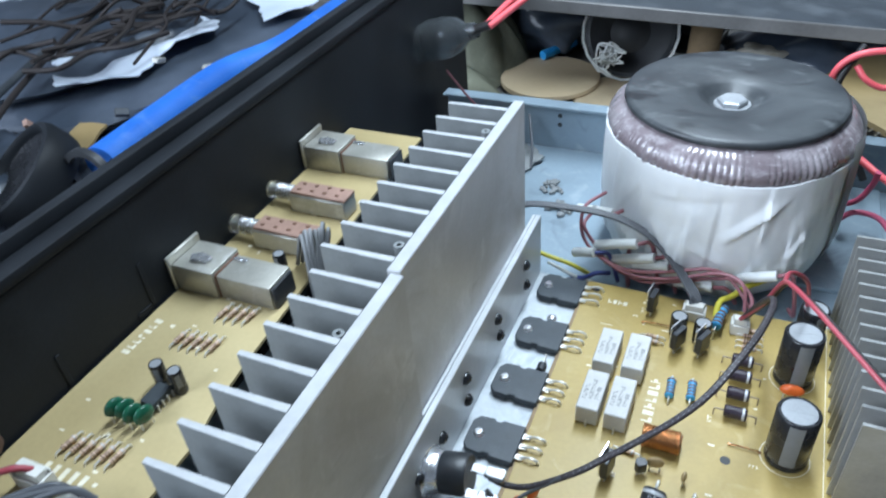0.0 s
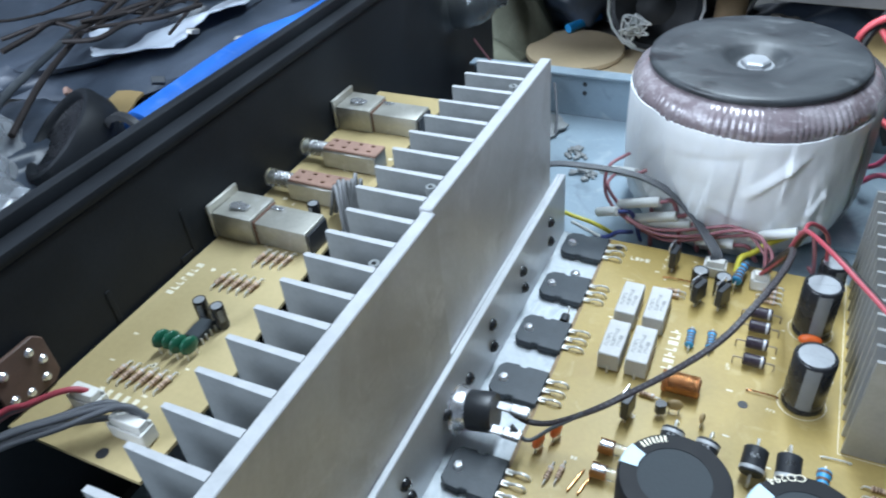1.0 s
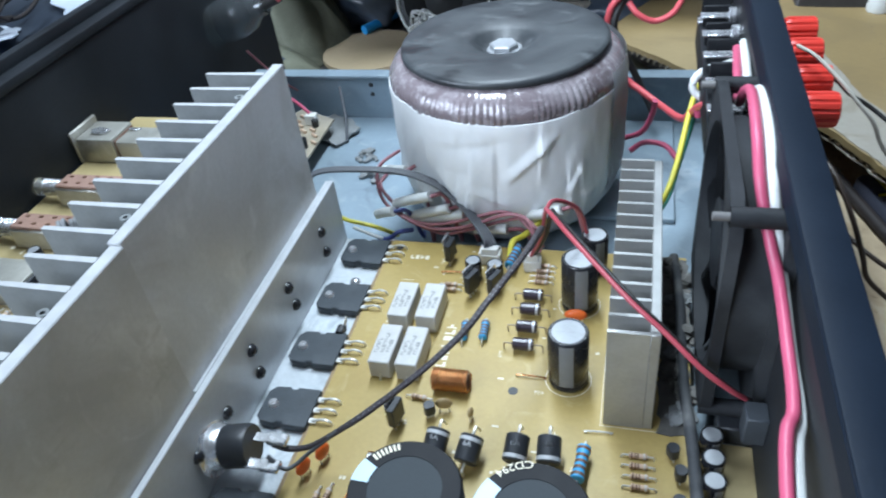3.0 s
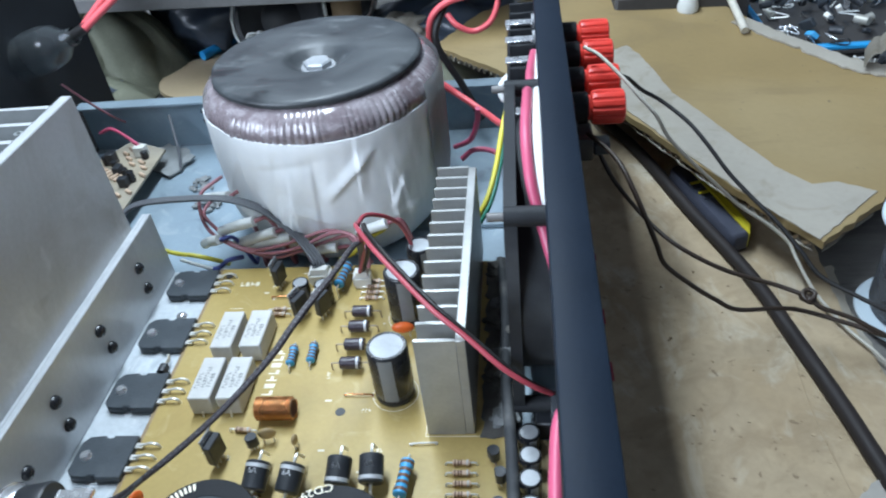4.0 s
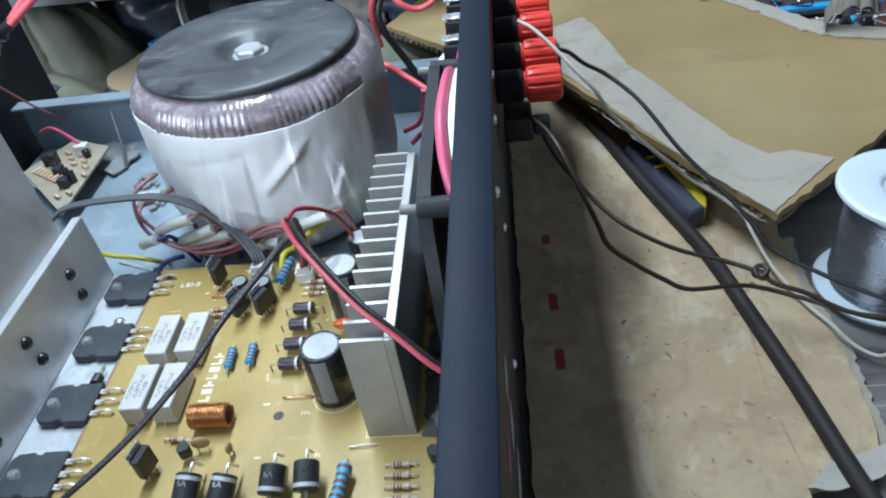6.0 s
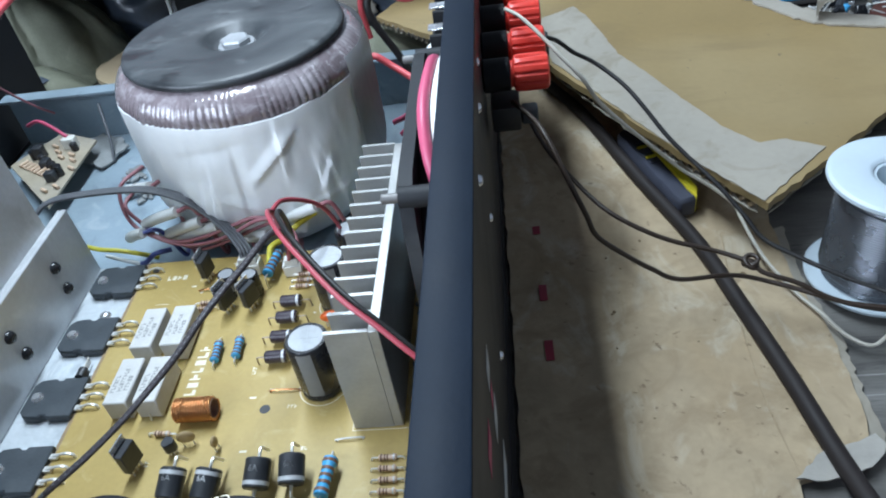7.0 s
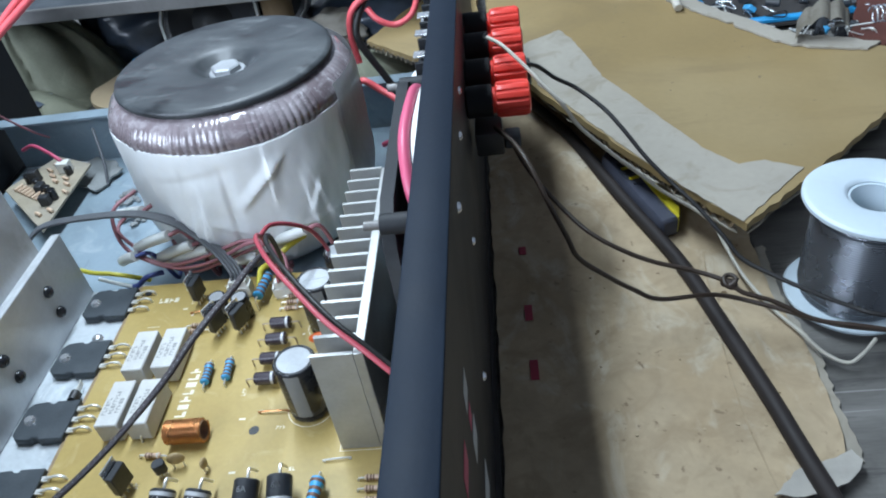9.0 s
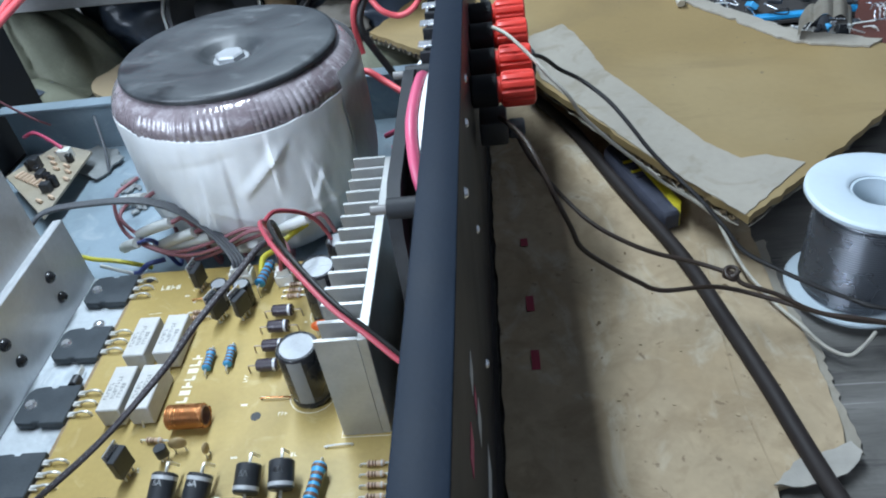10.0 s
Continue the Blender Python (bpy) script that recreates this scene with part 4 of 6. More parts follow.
def to126(x, y, rz, h=11.0, plate=True, name="driver_transistor", lean=0):
    t = bit(name, "to126%g" % h, lambda: box(-4.2, 4.2, -1.5, 1.5, 3.5, 3.5 + h, 0.3), EPOXY, power, place(x, y, 0, lean, 0, rz))
    if plate:
        bit("metal_tab", "tab%g" % h, lambda: box(-4.0, 4.0, 1.55, 2.3, 3.8, 6.5 + h, 0.2), CHROME, t)
    for dx in (-2.3, 0, 2.3):
        bit("lead", "to126l", lambda: rod((0, 0, 0), (0, 0, 3.6), 0.45, 6), TIN, t, Matrix.Translation((dx, 0, 0)))


to126(-43.6, 78.5, 80, 10)
to126(-28, 56, 65, 10)
to126(-17.2, 56.5, 65, 10)
to126(-42.5, -24, 78, 10)


def to92(x, y, rz, z=3.0, lay=0):
    def body():
        o = [(2.4 * math.cos(math.radians(a)), 2.4 * math.sin(math.radians(a))) for a in range(-50, 231, 20)]
        return prism(o, 0, 4.8, 0.2)
    t = bit("small_transistor", "to92", body, EPOXY, power, place(x, y, z, 0, lay, rz))
    for dx in (-1.2, 0, 1.2):
        bit("lead", "to92l", lambda: tube([(0, 0, 0.2), (0, 0, -3), (0.2, 0.3, -6)], 0.3, 5, 3), TIN, t, Matrix.Translation((dx, 0, 0)))


to92(-84, 25.4, 90, 1.2, -90)
to92(-30.5, -18, 30, 3)
to92(62.5, -24, -60, 3)
to92(65, -33, -80, 3)
to92(64.5, -45, 10, 3)


def dipped(name, x, y, rz, w, h, t, material, parent, z=2.2, label=""):
    def body():
        b = bmesh.new()
        bmesh.ops.create_uvsphere(b, u_segments=16, v_segments=10, radius=1)
        for v in b.verts:
            v.co = Vector((v.co.x * w / 2, v.co.y * t / 2, h / 2 + v.co.z * h / 2))
        return b
    c = bit(name, "dip%s%g%g" % (material.name, w, h), body, material, parent, place(x, y, z, 0, 0, rz), label)
    for s in (-1, 1):
        bit("lead", "dipl%g" % w, lambda: rod((0, 0, 1.2), (0, 0, -3), 0.35, 6), TIN, c, Matrix.Translation((s * w * 0.28, 0, 0)))


dipped("dipped_capacitor", -71.5, -52, 70, 7.5, 7, 3.2, ORANGE, power, label="orange dipped capacitor")
dipped("dipped_capacitor", -66.5, -44.5, 70, 7.5, 7.6, 3.2, ORANGE, power, label="orange dipped capacitor")
dipped("dipped_capacitor", 21.8, 41.0, 4, 10, 5.5, 4.4, ORANGE, power, 4.0, label="orange dipped capacitor")
dipped("disc_capacitor", -25.5, -14.5, 10, 7, 6, 2.6, TAN, power, label="tan ceramic disc capacitor")
dipped("disc_capacitor", -14, -17, 80, 4, 5, 2.2, TAN, power, label="tan ceramic disc capacitor")


def jumper(x0, y0, x1, y1):
    part("wire_link", tube([(x0, y0, 0), (x0, y0, 1.1), (x1, y1, 1.1), (x1, y1, 0)], 0.35, 6, 3), COPPER if x0 < 20 else TIN, power)


for q in ((1, 8.2, 12, 8), (31, -16.4, 40.2, -15.9), (-3, -50, -3, -62), (0, -49, 0, -61), (-55, -66, -52, -56), (-51, -66, -48, -56), (-46, 70, -33, 70.5)):
    jumper(*q)


def header(x, y, n, rz, parent, base=0.0):
    w = n * 2.5 + 2.4

    def body():
        b = box(-w / 2, w / 2, -2.9, 2.9, 0.2, 1.6, 0.15)
        join(b, box(-w / 2, w / 2, 2.2, 3.0, 1.5, 8.5, 0.15))
        join(b, box(-w / 2, w / 2, -3.0, -2.2, 1.5, 6.0, 0.15))
        for s in (-1, 1):
            join(b, box(s * w / 2 - 0.5, s * w / 2 + 0.5, -2.9, 2.9, 1.5, 7.0, 0.1))
        return b
    c = bit("pin_header", "hdr%d" % n, body, NYLON, parent, place(x, y, base, 0, 0, rz), "white pin header with plug")
    bit("plug", "plug%d" % n, lambda: box(-w / 2 + 0.7, w / 2 - 0.7, -2.0, 2.0, 2.0, 9.5, 0.3), NYLON, c)


header(-24, 81, 3, 0, power)
header(-2.5, 78, 2, 4, power)


def thermostat():
    x, y, z = -106, -54, 13
    t = thing("thermal_switch", (x, y, 1), "black disc thermal switch clamped to the aluminium bracket", "thermostat")
    part("mounting_cap", lathe([(0, 0), (11, 0), (11.3, 0.8), (9.2, 1.4), (8.6, 5.2), (8.0, 6)], 30, None, along((x, y, z), (x + 1, y + 0.1, z + 0.15))), CHROME, t, "bright pressed metal cap")
    part("body", lathe([(0, 6), (8.1, 6), (8.3, 6.6), (8.3, 16), (7.6, 17), (0, 17)], 30, None, along((x, y, z), (x + 1, y + 0.1, z + 0.15))), EPOXY, t, "black phenolic body")
    for dy, dz in ((-5, -1), (4.5, 2)):
        b = box(x + 16.5, x + 27, y + dy - 2.0, y + dy + 2.0, z + dz + 1.6, z + dz + 2.4, 0.15)
        part("terminal_tab", b, CHROME, t, "flat spade terminal")
        part("crimp", box(x + 22, x + 30, y + dy - 2.5, y + dy + 2.5, z + dz + 0.8, z + dz + 3.2, 0.5), CHROME, t)


thermostat()


def fuse(y):
    for x in (-46, -24):
        def clip():
            b = bmesh.new()
            n = 10
            rows = []
            for xx in (-3, 3):
                rows.append([b.verts.new((xx, 3.1 * math.cos(a), 4.2 + 3.1 * math.sin(a))) for a in [math.radians(130 + 280 * i / n) for i in range(n + 1)]])
            for i in range(n):
                b.faces.new((rows[0][i], rows[0][i + 1], rows[1][i + 1], rows[1][i]))
            bmesh.ops.solidify(b, geom=b.faces[:], thickness=0.4)
            return b
        bit("fuse_clip", "fclip", clip, BRASS, power, place(x, y, 0))
    f = bit("fuse", "fuse", lambda: rod((-13.5, 0, 0), (-8.5, 0, 0), 2.6, 16, 0.3, rod((8.5, 0, 0), (13.5, 0, 0), 2.6, 16, 0.3)), CHROME, power, place(-35, y, 4.3))
    bit("glass", "fuseg", lambda: rod((-8.6, 0, 0), (8.6, 0, 0), 2.4, 16), CLEAR, f)


BRASS = surf("bronze_spring_metal", (0.58, 0.34, 0.16), 0.3, 0.85, 0.12, 150, 900, 0.02)
CLEAR = surf("clear_glass", (0.9, 0.92, 0.92), 0.08, 0.0, 0.02, 50, 300, 0.0, glass=0.95)
fuse(-44)
fuse(-56)

for x, y in ((75.6, -18.3), (75.8, -28), (75.6, -37.5), (75.6, -48)):
    electrolytic(x, y, 4.1, 10.5, turn=20)
part("grey_socket", box(83.5, 91.0, -27, -18.5, 18, 31, 0.5), DUSTYPLASTIC, case, "small grey moulded socket")
part("relay", box(78, 90.5, -14, -5, -0.05, 9, 0.6), EPOXY, power, "black relay box")
part("board_extension", box(70.1, 90.8, -300, -14, -1.6, -0.05, 0.1), PCB2, power, "paler board edge strip")

# white print on the board
rnd = random.Random(4)
ink = bmesh.new()
for x0, y0, x1, y1 in ((36, -12.4, 60.5, -12.1), (35.9, -12.4, 36.2, 100), (-66, 63, -60, 63.3)):
    box(x0, x1, y0, y1, 0.02, 0.06, 0, 1, ink)
for i in range(36):
    x, y = rnd.uniform(-70, 32), rnd.uniform(-60, 88)
    if rnd.random() < 0.5:
        box(x, x + rnd.uniform(1, 3.2), y, y + rnd.uniform(0.7, 1.4), 0.02, 0.045, 0, 1, ink)
    else:
        bars(rnd.randint(2, 3), 1.6, rnd, ink, x, y, rnd.choice((0, 90)))
for x, y, r in ((21.7, 9.4, 9.2), (22.3, 54.8, 9.2)):
    lathe([(r, 0.02), (r + 0.35, 0.02), (r + 0.35, 0.05), (r, 0.05), (r, 0.02)], 40, ink, Matrix.Translation((x, y, 0)))
bars(7, 4.6, rnd, ink, -33.4, 9.0, 90)
bars(4, 3.0, rnd, ink, -66, 81, 0)
part("board_print", ink, INK, power, "white printed outlines and lettering bars")
# solder and flux round the transistor legs
wordcap = lettering("CD294", 3.7)
for v in wordcap.verts:
    a = math.radians(116) + v.co.x / 15.0
    q = 16.3 - v.co.y
    v.co = Vector((20.5 + q * math.cos(a), -82 + q * math.sin(a), 47.02 + v.co.z))
part("lettering", wordcap, INK, power, "white lettering on the capacitor rim")
wordcap = bmesh.new()
for i in range(7):
    a = math.radians(142 - i * 5)
    join(wordcap, box(-0.35, 0.35, -1.2, 1.2, 47.02, 47.08), Matrix.Translation((-17.5 + 15 * math.cos(a), -80 + 15 * math.sin(a), 0)) @ pose(0, 0, 0, 0, 0, math.degrees(a) - 90))
part("lettering", wordcap, INK, power)

# ---- front control board ----
front = thing("control_board", (-198, -15, 53), "pale phenolic control board with sockets fixed behind the front panel", "circuit board")
part("board", prism([(-229, -147), (-168, -147), (-168, -98), (-172, -80), (-174, -60), (-178, 0), (-182, 66), (-183, 120), (-229, 120)], 53.4, 55.0, 0.1), PCB2, front, "pale phenolic board")
part("mounting_hole", lathe([(0, 55.05), (2.2, 55.05), (2.2, 54.9)], 16, None, Matrix.Translation((-188, -143, 0))), BLACKPLASTIC, front)


def socket(y):
    s = part("jack_socket", box(-207, -180, y + 0.6, y + 16.4, 55.2, 66.6, 0.8, 2), JACKMETAL, front, "nickel-plated socket shell")
    part("front_block", box(-228, -207.2, y - 1.0, y + 18.0, 55.2, 68.6, 0.8, 2), JACKMETAL, s)
    part("retaining_plate", box(-230.2, -228.2, y - 2, y + 19, 55.2, 72.0, 0.6), JACKMETAL, s, "bent retaining plate")
    part("crimp_ear", prism([(-221, y + 3), (-213, y + 4.5), (-212.5, y + 8), (-219, y + 9.5), (-223, y + 7)], 68.7, 70.2, 0.4), CHROME, s, "bright crimped ear")
    part("crimp_ear", box(-206, -199, y + 12, y + 14, 66.7, 67.6, 0.3), CHROME, s, "bright crimped ear")
    part("seam", box(-207.0, -206.2, y + 0.2, y + 16.8, 55.4, 67.4, 0.2), DARKBAND, s, "grimy seam")
    part("rear_insulator", box(-179.9, -178.6, y + 1.5, y + 15.5, 55.5, 65.6, 0.3), EPOXY, s)


socket(-32)
socket(73)


def slide_switch(y):
    s = part("slide_switch", box(-214, -183, y, y + 11.5, 55.3, 65.0, 0.6), JACKMETAL, front, "slide switch with brown laminate top")
    part("laminate", box(-213, -182.5, y + 0.6, y + 10.9, 65.05, 66.6, 0.4), PAXOLIN, s, "brown laminate plate")
    for i in range(4):
        for j in range(2):
            bit("pin", "swpin", lambda: box(-0.9, 0.9, -0.5, 0.5, 0, 0.5), DARKBAND, s, place(-209 + 7 * i, y + 3.5 + 5 * j, 66.6))
    part("shaft", rod((-228, y + 5.8, 62), (-214.1, y + 5.8, 62), 2.2, 14, 0.4), JACKMETAL, s)
    coils = [(-214.2 - 9.5 * k / 60, y + 5.8 + 3.6 * math.cos(k * 0.63), 62 + 3.6 * math.sin(k * 0.63)) for k in range(61)]
    part("return_spring", tube(coils, 0.55, 6, 1), CHROME, s, "silver return spring", 80)
    part("end_cap", rod((-228.6, y + 5.8, 62), (-224.2, y + 5.8, 62), 4.4, 18, 0.7), CLEAR, s, "clear plastic end cap")


slide_switch(3)
slide_switch(34)
electrolytic(-190.5, -9, 2.8, 11, front, 55)
electrolytic(-196.8, -79.5, 2.7, 11, front, 55, turn=30)
electrolytic(-188, -80, 2.7, 11, front, 55, turn=60)
ic = part("chip", box(-196, -189.6, -92, -81.8, 56.2, 59.4, 0.3), SLATE, front, "eight-pin black chip")
for i in range(4):
    for s in (-1, 1):
        bit("pin", "icpin%d" % s, lambda: box(s * 3.3, s * 3.9, -0.3, 0.3, -2.6, 0.4), TIN, ic, place(-192.8, -90.6 + 2.54 * i, 57.6))
for i, x in enumerate((-201.0, -197.0, -192.8, -188.4)):
    dipped("film_capacitor", x, -98 + (i % 2) * 0.8, 78, 8.0, 7.5, 3.6, GREEN, front, 57.2, "green dipped film capacitor")
for x0, n, y, dy in ((-209, 6, -113.5, 0.3), (-206.5, 5, -58.5, 0.3), (-199, 4, -40, 0.6)):
    for i in range(n):
        resistor(x0 + 4.1 * i, y + dy * i, 84, 3.0, 1.1, TANRES, TANB, "tan2", label="small tan carbon resistor")
header(-182, -133.5, 5, 0, front, 55)
header(-206, -129.5, 4, 0, front, 55)
DIALBROWN = surf("dark_brown_laminate", (0.12, 0.072, 0.055), 0.6, 0.0, 0.2, 100, 900, 0.04)
pot = part("dial_plate", prism([(-11, -8), (-8, -11), (8, -11), (11, -8), (11, 8), (8, 11), (-8, 11), (-11, 8)], 0, 1.8, 0.3, None, along((-229.4, -133.5, 67.5), (-220, -133.5, 67.5))), DIALBROWN, front, "brown laminate plate with solder spots")
for yy, zz in ((-141, 62), (-135, 60), (-128, 61), (-140, 73), (-129, 74), (-126, 68)):
    bit("solder_spot", "spot", lambda: lathe([(0, 1.2), (1.2, 0.9), (1.8, 0)], 10), CHROME, pot, place(-227.6, yy, zz, 0, 90, 0))
ink2 = bmesh.new()
rnd = random.Random(7)
bars(7, 3.6, rnd, ink2, -223.5, -72, 88)
for i in range(26):
    x, yq = rnd.uniform(-222, -180), rnd.uniform(-140, 60)
    box(x, x + rnd.uniform(1, 3), yq, yq + rnd.uniform(0.6, 2.4), 0.02, 0.05, 0, 1, ink2)
for i in range(5):
    box(-211 + 4.2 * i, -209 + 4.2 * i, -128, -121, 0.02, 0.05, 0, 1, ink2)
ink2.transform(Matrix.Translation((0, 0, 55.0)))
tagged(part("board_print", ink2, INK, front), kind="stuff")
front.location += Vector((-0.0005, -0.003, 0.0035))

# ---- wires ----
def wire(name, pts, r, material, label, group="", flat=1.0, per=8, category="wire"):
    b = tube(pts, r, 10, per, None, flat)
    return solid(name, b, material, label, category, group, smooth=80)


def ribbon(name, pts, n, r, material, label):
    """A flat cable of n cores side by side."""
    ob = thing(name, pts[-1], label, "cable")
    ps = spline(pts, 8)
    for k in range(n):
        run = []
        for i, p in enumerate(ps):
            d = (ps[min(i + 1, len(ps) - 1)] - ps[max(i - 1, 0)]).normalized()
            run.append(p + d.cross(Vector((0.13, 0.21, 1))).normalized() * (k - (n - 1) / 2) * r * 1.9)
        part("core", tube(run, r, 8, 1), material, ob, "", 80)
    return ob


ribbon("flat_cable", [(-128, 96, 30), (-117, 101, 37), (-95, 104, 37.5), (-72, 105, 36), (-55, 102, 32), (-42, 98, 24), (-32, 92, 16), (-25, 84, 12), (-24, 81.5, 9)], 4, 0.85, GREYWIRE, "dark grey flat ribbon cable plugged into the board")
FLUFFCABLE = surf("dusty_cable_sheath", (0.035, 0.038, 0.042), 0.7, 0.0, 0.3, 120, 900, 0.12, (0.13, 0.13, 0.125), 0.7, 0.53)
braid_path = [(-82, -51, 16), (-76, -50, 13), (-66, -50, 17), (-51, -46, 27), (-41, -38, 31), (-30, -30, 37), (-20, -23, 44), (-12, -14, 49), (-6, -3, 53), (-1, 10, 54), (3, 24, 53), (6, 40, 51), (6, 54, 44), (3, 66, 30), (-1, 75, 14), (-2, 78, 9)]
braid = thing("braided_lead", (-82, -51, 0), "dark brown twisted two-core lead from the thermal switch", "wire")
part("sheath", tube(braid_path, 1.0, 10, 8, None, 1.45), BRAID, braid, "", 80)
tr = bmesh.new()
sp_pts = spline(braid_path, 12)
for k in range(2, len(sp_pts) - 2, 2):
    d = (sp_pts[k + 1] - sp_pts[k - 1]).normalized()
    side = d.cross(Vector((0.13, 0.21, 1))).normalized()
    up = side.cross(d)
    for e in (-0.55, 0.55):
        q = sp_pts[k] + side * e + up * 0.93
        tr.faces.new([tr.verts.new(q + d * u * 0.45 + side * w * 0.16) for u, w in ((-1, -1), (1, -1), (1, 1), (-1, 1))])
tagged(part("tracer", tr, GREYSLEEVE, braid, "pale tracer flecks"), kind="stuff")
wire("thermal_lead", [(-81, -57, 17), (-74, -58, 12), (-66, -52, 16), (-55, -48, 25)], 0.8, GREYWIRE, "thin grey lead of the thermal switch")
wire("fan_lead_red", [(-3, 77, 9), (4, 66, 30), (8, 52, 54), (11, 40, 63), (20, 23, 66), (31, 9, 64), (44, -5, 60), (56, -13, 54), (68, -20, 46), (78, -21, 38), (84, -18, 31)], 0.95, REDWIRE, "red insulated fan lead crossing the board", "fan leads")
wire("fan_lead_black", [(-1, 79, 9), (6, 68, 30), (10, 55, 52), (13.5, 42, 60), (22.5, 25, 63.5), (33, 11, 62), (46, -3, 58), (58, -11, 51.5), (70, -18, 43.5), (80, -19, 35), (86, -17, 29)], 1.0, BLACKWIRE, "black insulated fan lead crossing the board", "fan leads")
wire("return_lead_red", [(8.6, 49, 57), (10.5, 58, 55.5), (15.8, 66, 49.2), (20.4, 74, 39.2), (22.8, 80, 25.6), (24, 82, 14)], 0.95, REDWIRE, "red lead arching to a capacitor", "fan leads")
wire("speaker_lead_pink", [(83, 128, 92), (80.8, 100, 95), (80.2, 84, 93.5), (79.8, 74, 94), (79.2, 60, 106), (79, 43, 113.5), (78, 16, 114.5), (78.6, 3, 108), (80.4, -3, 100), (83.2, -9.5, 91), (85.6, -18, 84), (86.9, -37, 77), (86.2, -58, 75.5), (82.2, -81, 74), (78, -200, 60)], 1.8, PINKWIRE, "thick pink speaker lead tied along the rear panel", "speaker leads")
wire("speaker_lead_white", [(86, 132, 93), (84.4, 100, 95), (84.0, 84, 93.5), (83.6, 74, 94), (82.9, 60, 106), (82.6, 43, 113), (81.8, 16, 114), (82.4, 3, 107.5), (83.8, -3, 99.5), (86, -9.5, 88), (87.6, -18, 80), (88.6, -37, 73), (88.4, -58, 71.6), (85.6, -81, 70), (81.6, -200, 56)], 1.8, WHITEWIRE, "thick white speaker lead tied along the rear panel", "speaker leads")
for i, (a, b) in enumerate((((-95.1, 128.0, 21.4), (-72.5, 112.0, 32.6)), ((-78.8, 104.0, 16.6), (-56.8, 98.0, 26.6)), ((-73.4, 104.0, 7.8), (-47.6, 98.0, 19.7)), ((-66.8, 104.0, 6.2), (-40.2, 98.0, 16.2)), ((-12.1, 104.0, 10.2), (9.7, 98.0, 22.4)), ((-89.9, 104.0, 9.0), (-78.2, 98.0, 15.9)), ((-36.0, 103.0, 3.0), (-18.0, 98.0, 8.0)))):
    m = [(x0 + x1) / 2 for x0, x1 in zip(a, b)]
    wire("sleeved_lead", [a, (m[0], m[1] - 1, m[2] + 1), b], 2.7, WHITEWIRE, "white sleeved transformer lead end", "sleeved transformer leads")
    wire("transformer_lead", [b, (b[0] + 7, b[1] + 3, b[2] - 2), (b[0] + 12, 104, -4), (b[0] + 10, 112, -8)], 1.1, BLUEWIRE if i == 5 else MAROONWIRE, "thin transformer lead under the white wrap", "transformer leads")
wire("maroon_lead", [(-80, 126, 36), (-87.6, 114, 34), (-88.5, 108, 25), (-83, 102, 17.2), (-71.2, 98, 11.1), (-59, 96, 7.8), (-45.6, 95, 9), (-32.4, 94, 13.8), (-18.3, 92, 21.5), (-9, 90, 22.8), (-3.6, 86, 20.2), (-1.6, 82, 10)], 0.95, MAROONWIRE, "maroon transformer lead looping over the board edge", "transformer leads")
wire("maroon_lead", [(-84, 120, 28), (-86.9, 108, 25.4), (-79.4, 103, 17.4), (-72.5, 99, 12), (-61.7, 97, 9.4), (-47.8, 96, 11.8), (-32.2, 96, 17), (-20, 96, 20.5), (-10, 95, 17), (2, 84, 9)], 0.95, MAROONWIRE, "maroon transformer lead looping over the board edge", "transformer leads")
wire("maroon_lead", [(-66, 104, 2), (-52, 98, 3), (-36, 97, 8), (-20, 97, 14), (-8, 93, 19), (0, 86, 16), (1, 80, 9)], 0.9, MAROONWIRE, "maroon transformer lead looping over the board edge", "transformer leads")
wire("yellow_lead", [(-112, 101, 8), (-104, 98.5, 7.5), (-94, 98, 6.0), (-86, 99, 2.5), (-80, 103, -4)], 1.2, YELLOWWIRE, "yellow lead between transformer and bracket", "transformer leads")
wire("white_lead", [(-104, 100, 2), (-94, 97.5, 0), (-84, 97, -3), (-72, 99, -6)], 1.0, WHITEWIRE, "thin white lead between transformer and bracket", "transformer leads")
wire("yellow_lead", [(-14, 80, 5), (-13.2, 86, 9.8), (-8.5, 92, 9.6), (-1.8, 99, 12.3), (6, 105, 14)], 1.5, YELLOWWIRE, "yellow lead in front of the transformer", "transformer leads")
wire("yellow_lead", [(40, 101, 0), (55.8, 106.0, 22.1), (62.5, 122.0, 33.4), (68.4, 150.0, 50.6), (77.1, 190.0, 62.4)], 1.4, YELLOWWIRE, "yellow lead rising beside the small heat sink", "transformer leads")
wire("green_lead", [(40, 101, -4), (57.8, 112.0, 17.1), (64.5, 132.0, 29.4), (72.4, 156.0, 50.6)], 1.2, GREENWIRE, "green lead rising beside the small heat sink", "transformer leads")
wire("blue_lead", [(-90, 99, -4), (-83, 96, -1), (-77, 97, 3), (-70, 101, 2)], 1.3, BLUEWIRE, "blue lead at the corner of the board", "transformer leads")
wire("coral_lead", [(20, 226, 20), (27, 215, 39), (40, 210, 33), (56, 195, 28), (66, 170, 34), (70, 140, 56), (72, 118, 70)], 2.0, CORALWIRE, "thick coral-red mains lead behind the transformer", "mains leads")
wire("coral_lead", [(24, 238, 40), (22, 240, 56), (25, 241, 70), (36, 243, 78), (56, 246, 80), (80, 250, 78)], 2.0, CORALWIRE, "thick coral-red mains lead behind the transformer", "mains leads")
wire("coral_lead", [(34, 244, 70), (40, 240, 64), (50, 240, 60), (60, 241, 65), (65, 243, 76), (64, 246, 84)], 1.8, CORALWIRE, "coral-red lead looped behind the transformer", "mains leads")
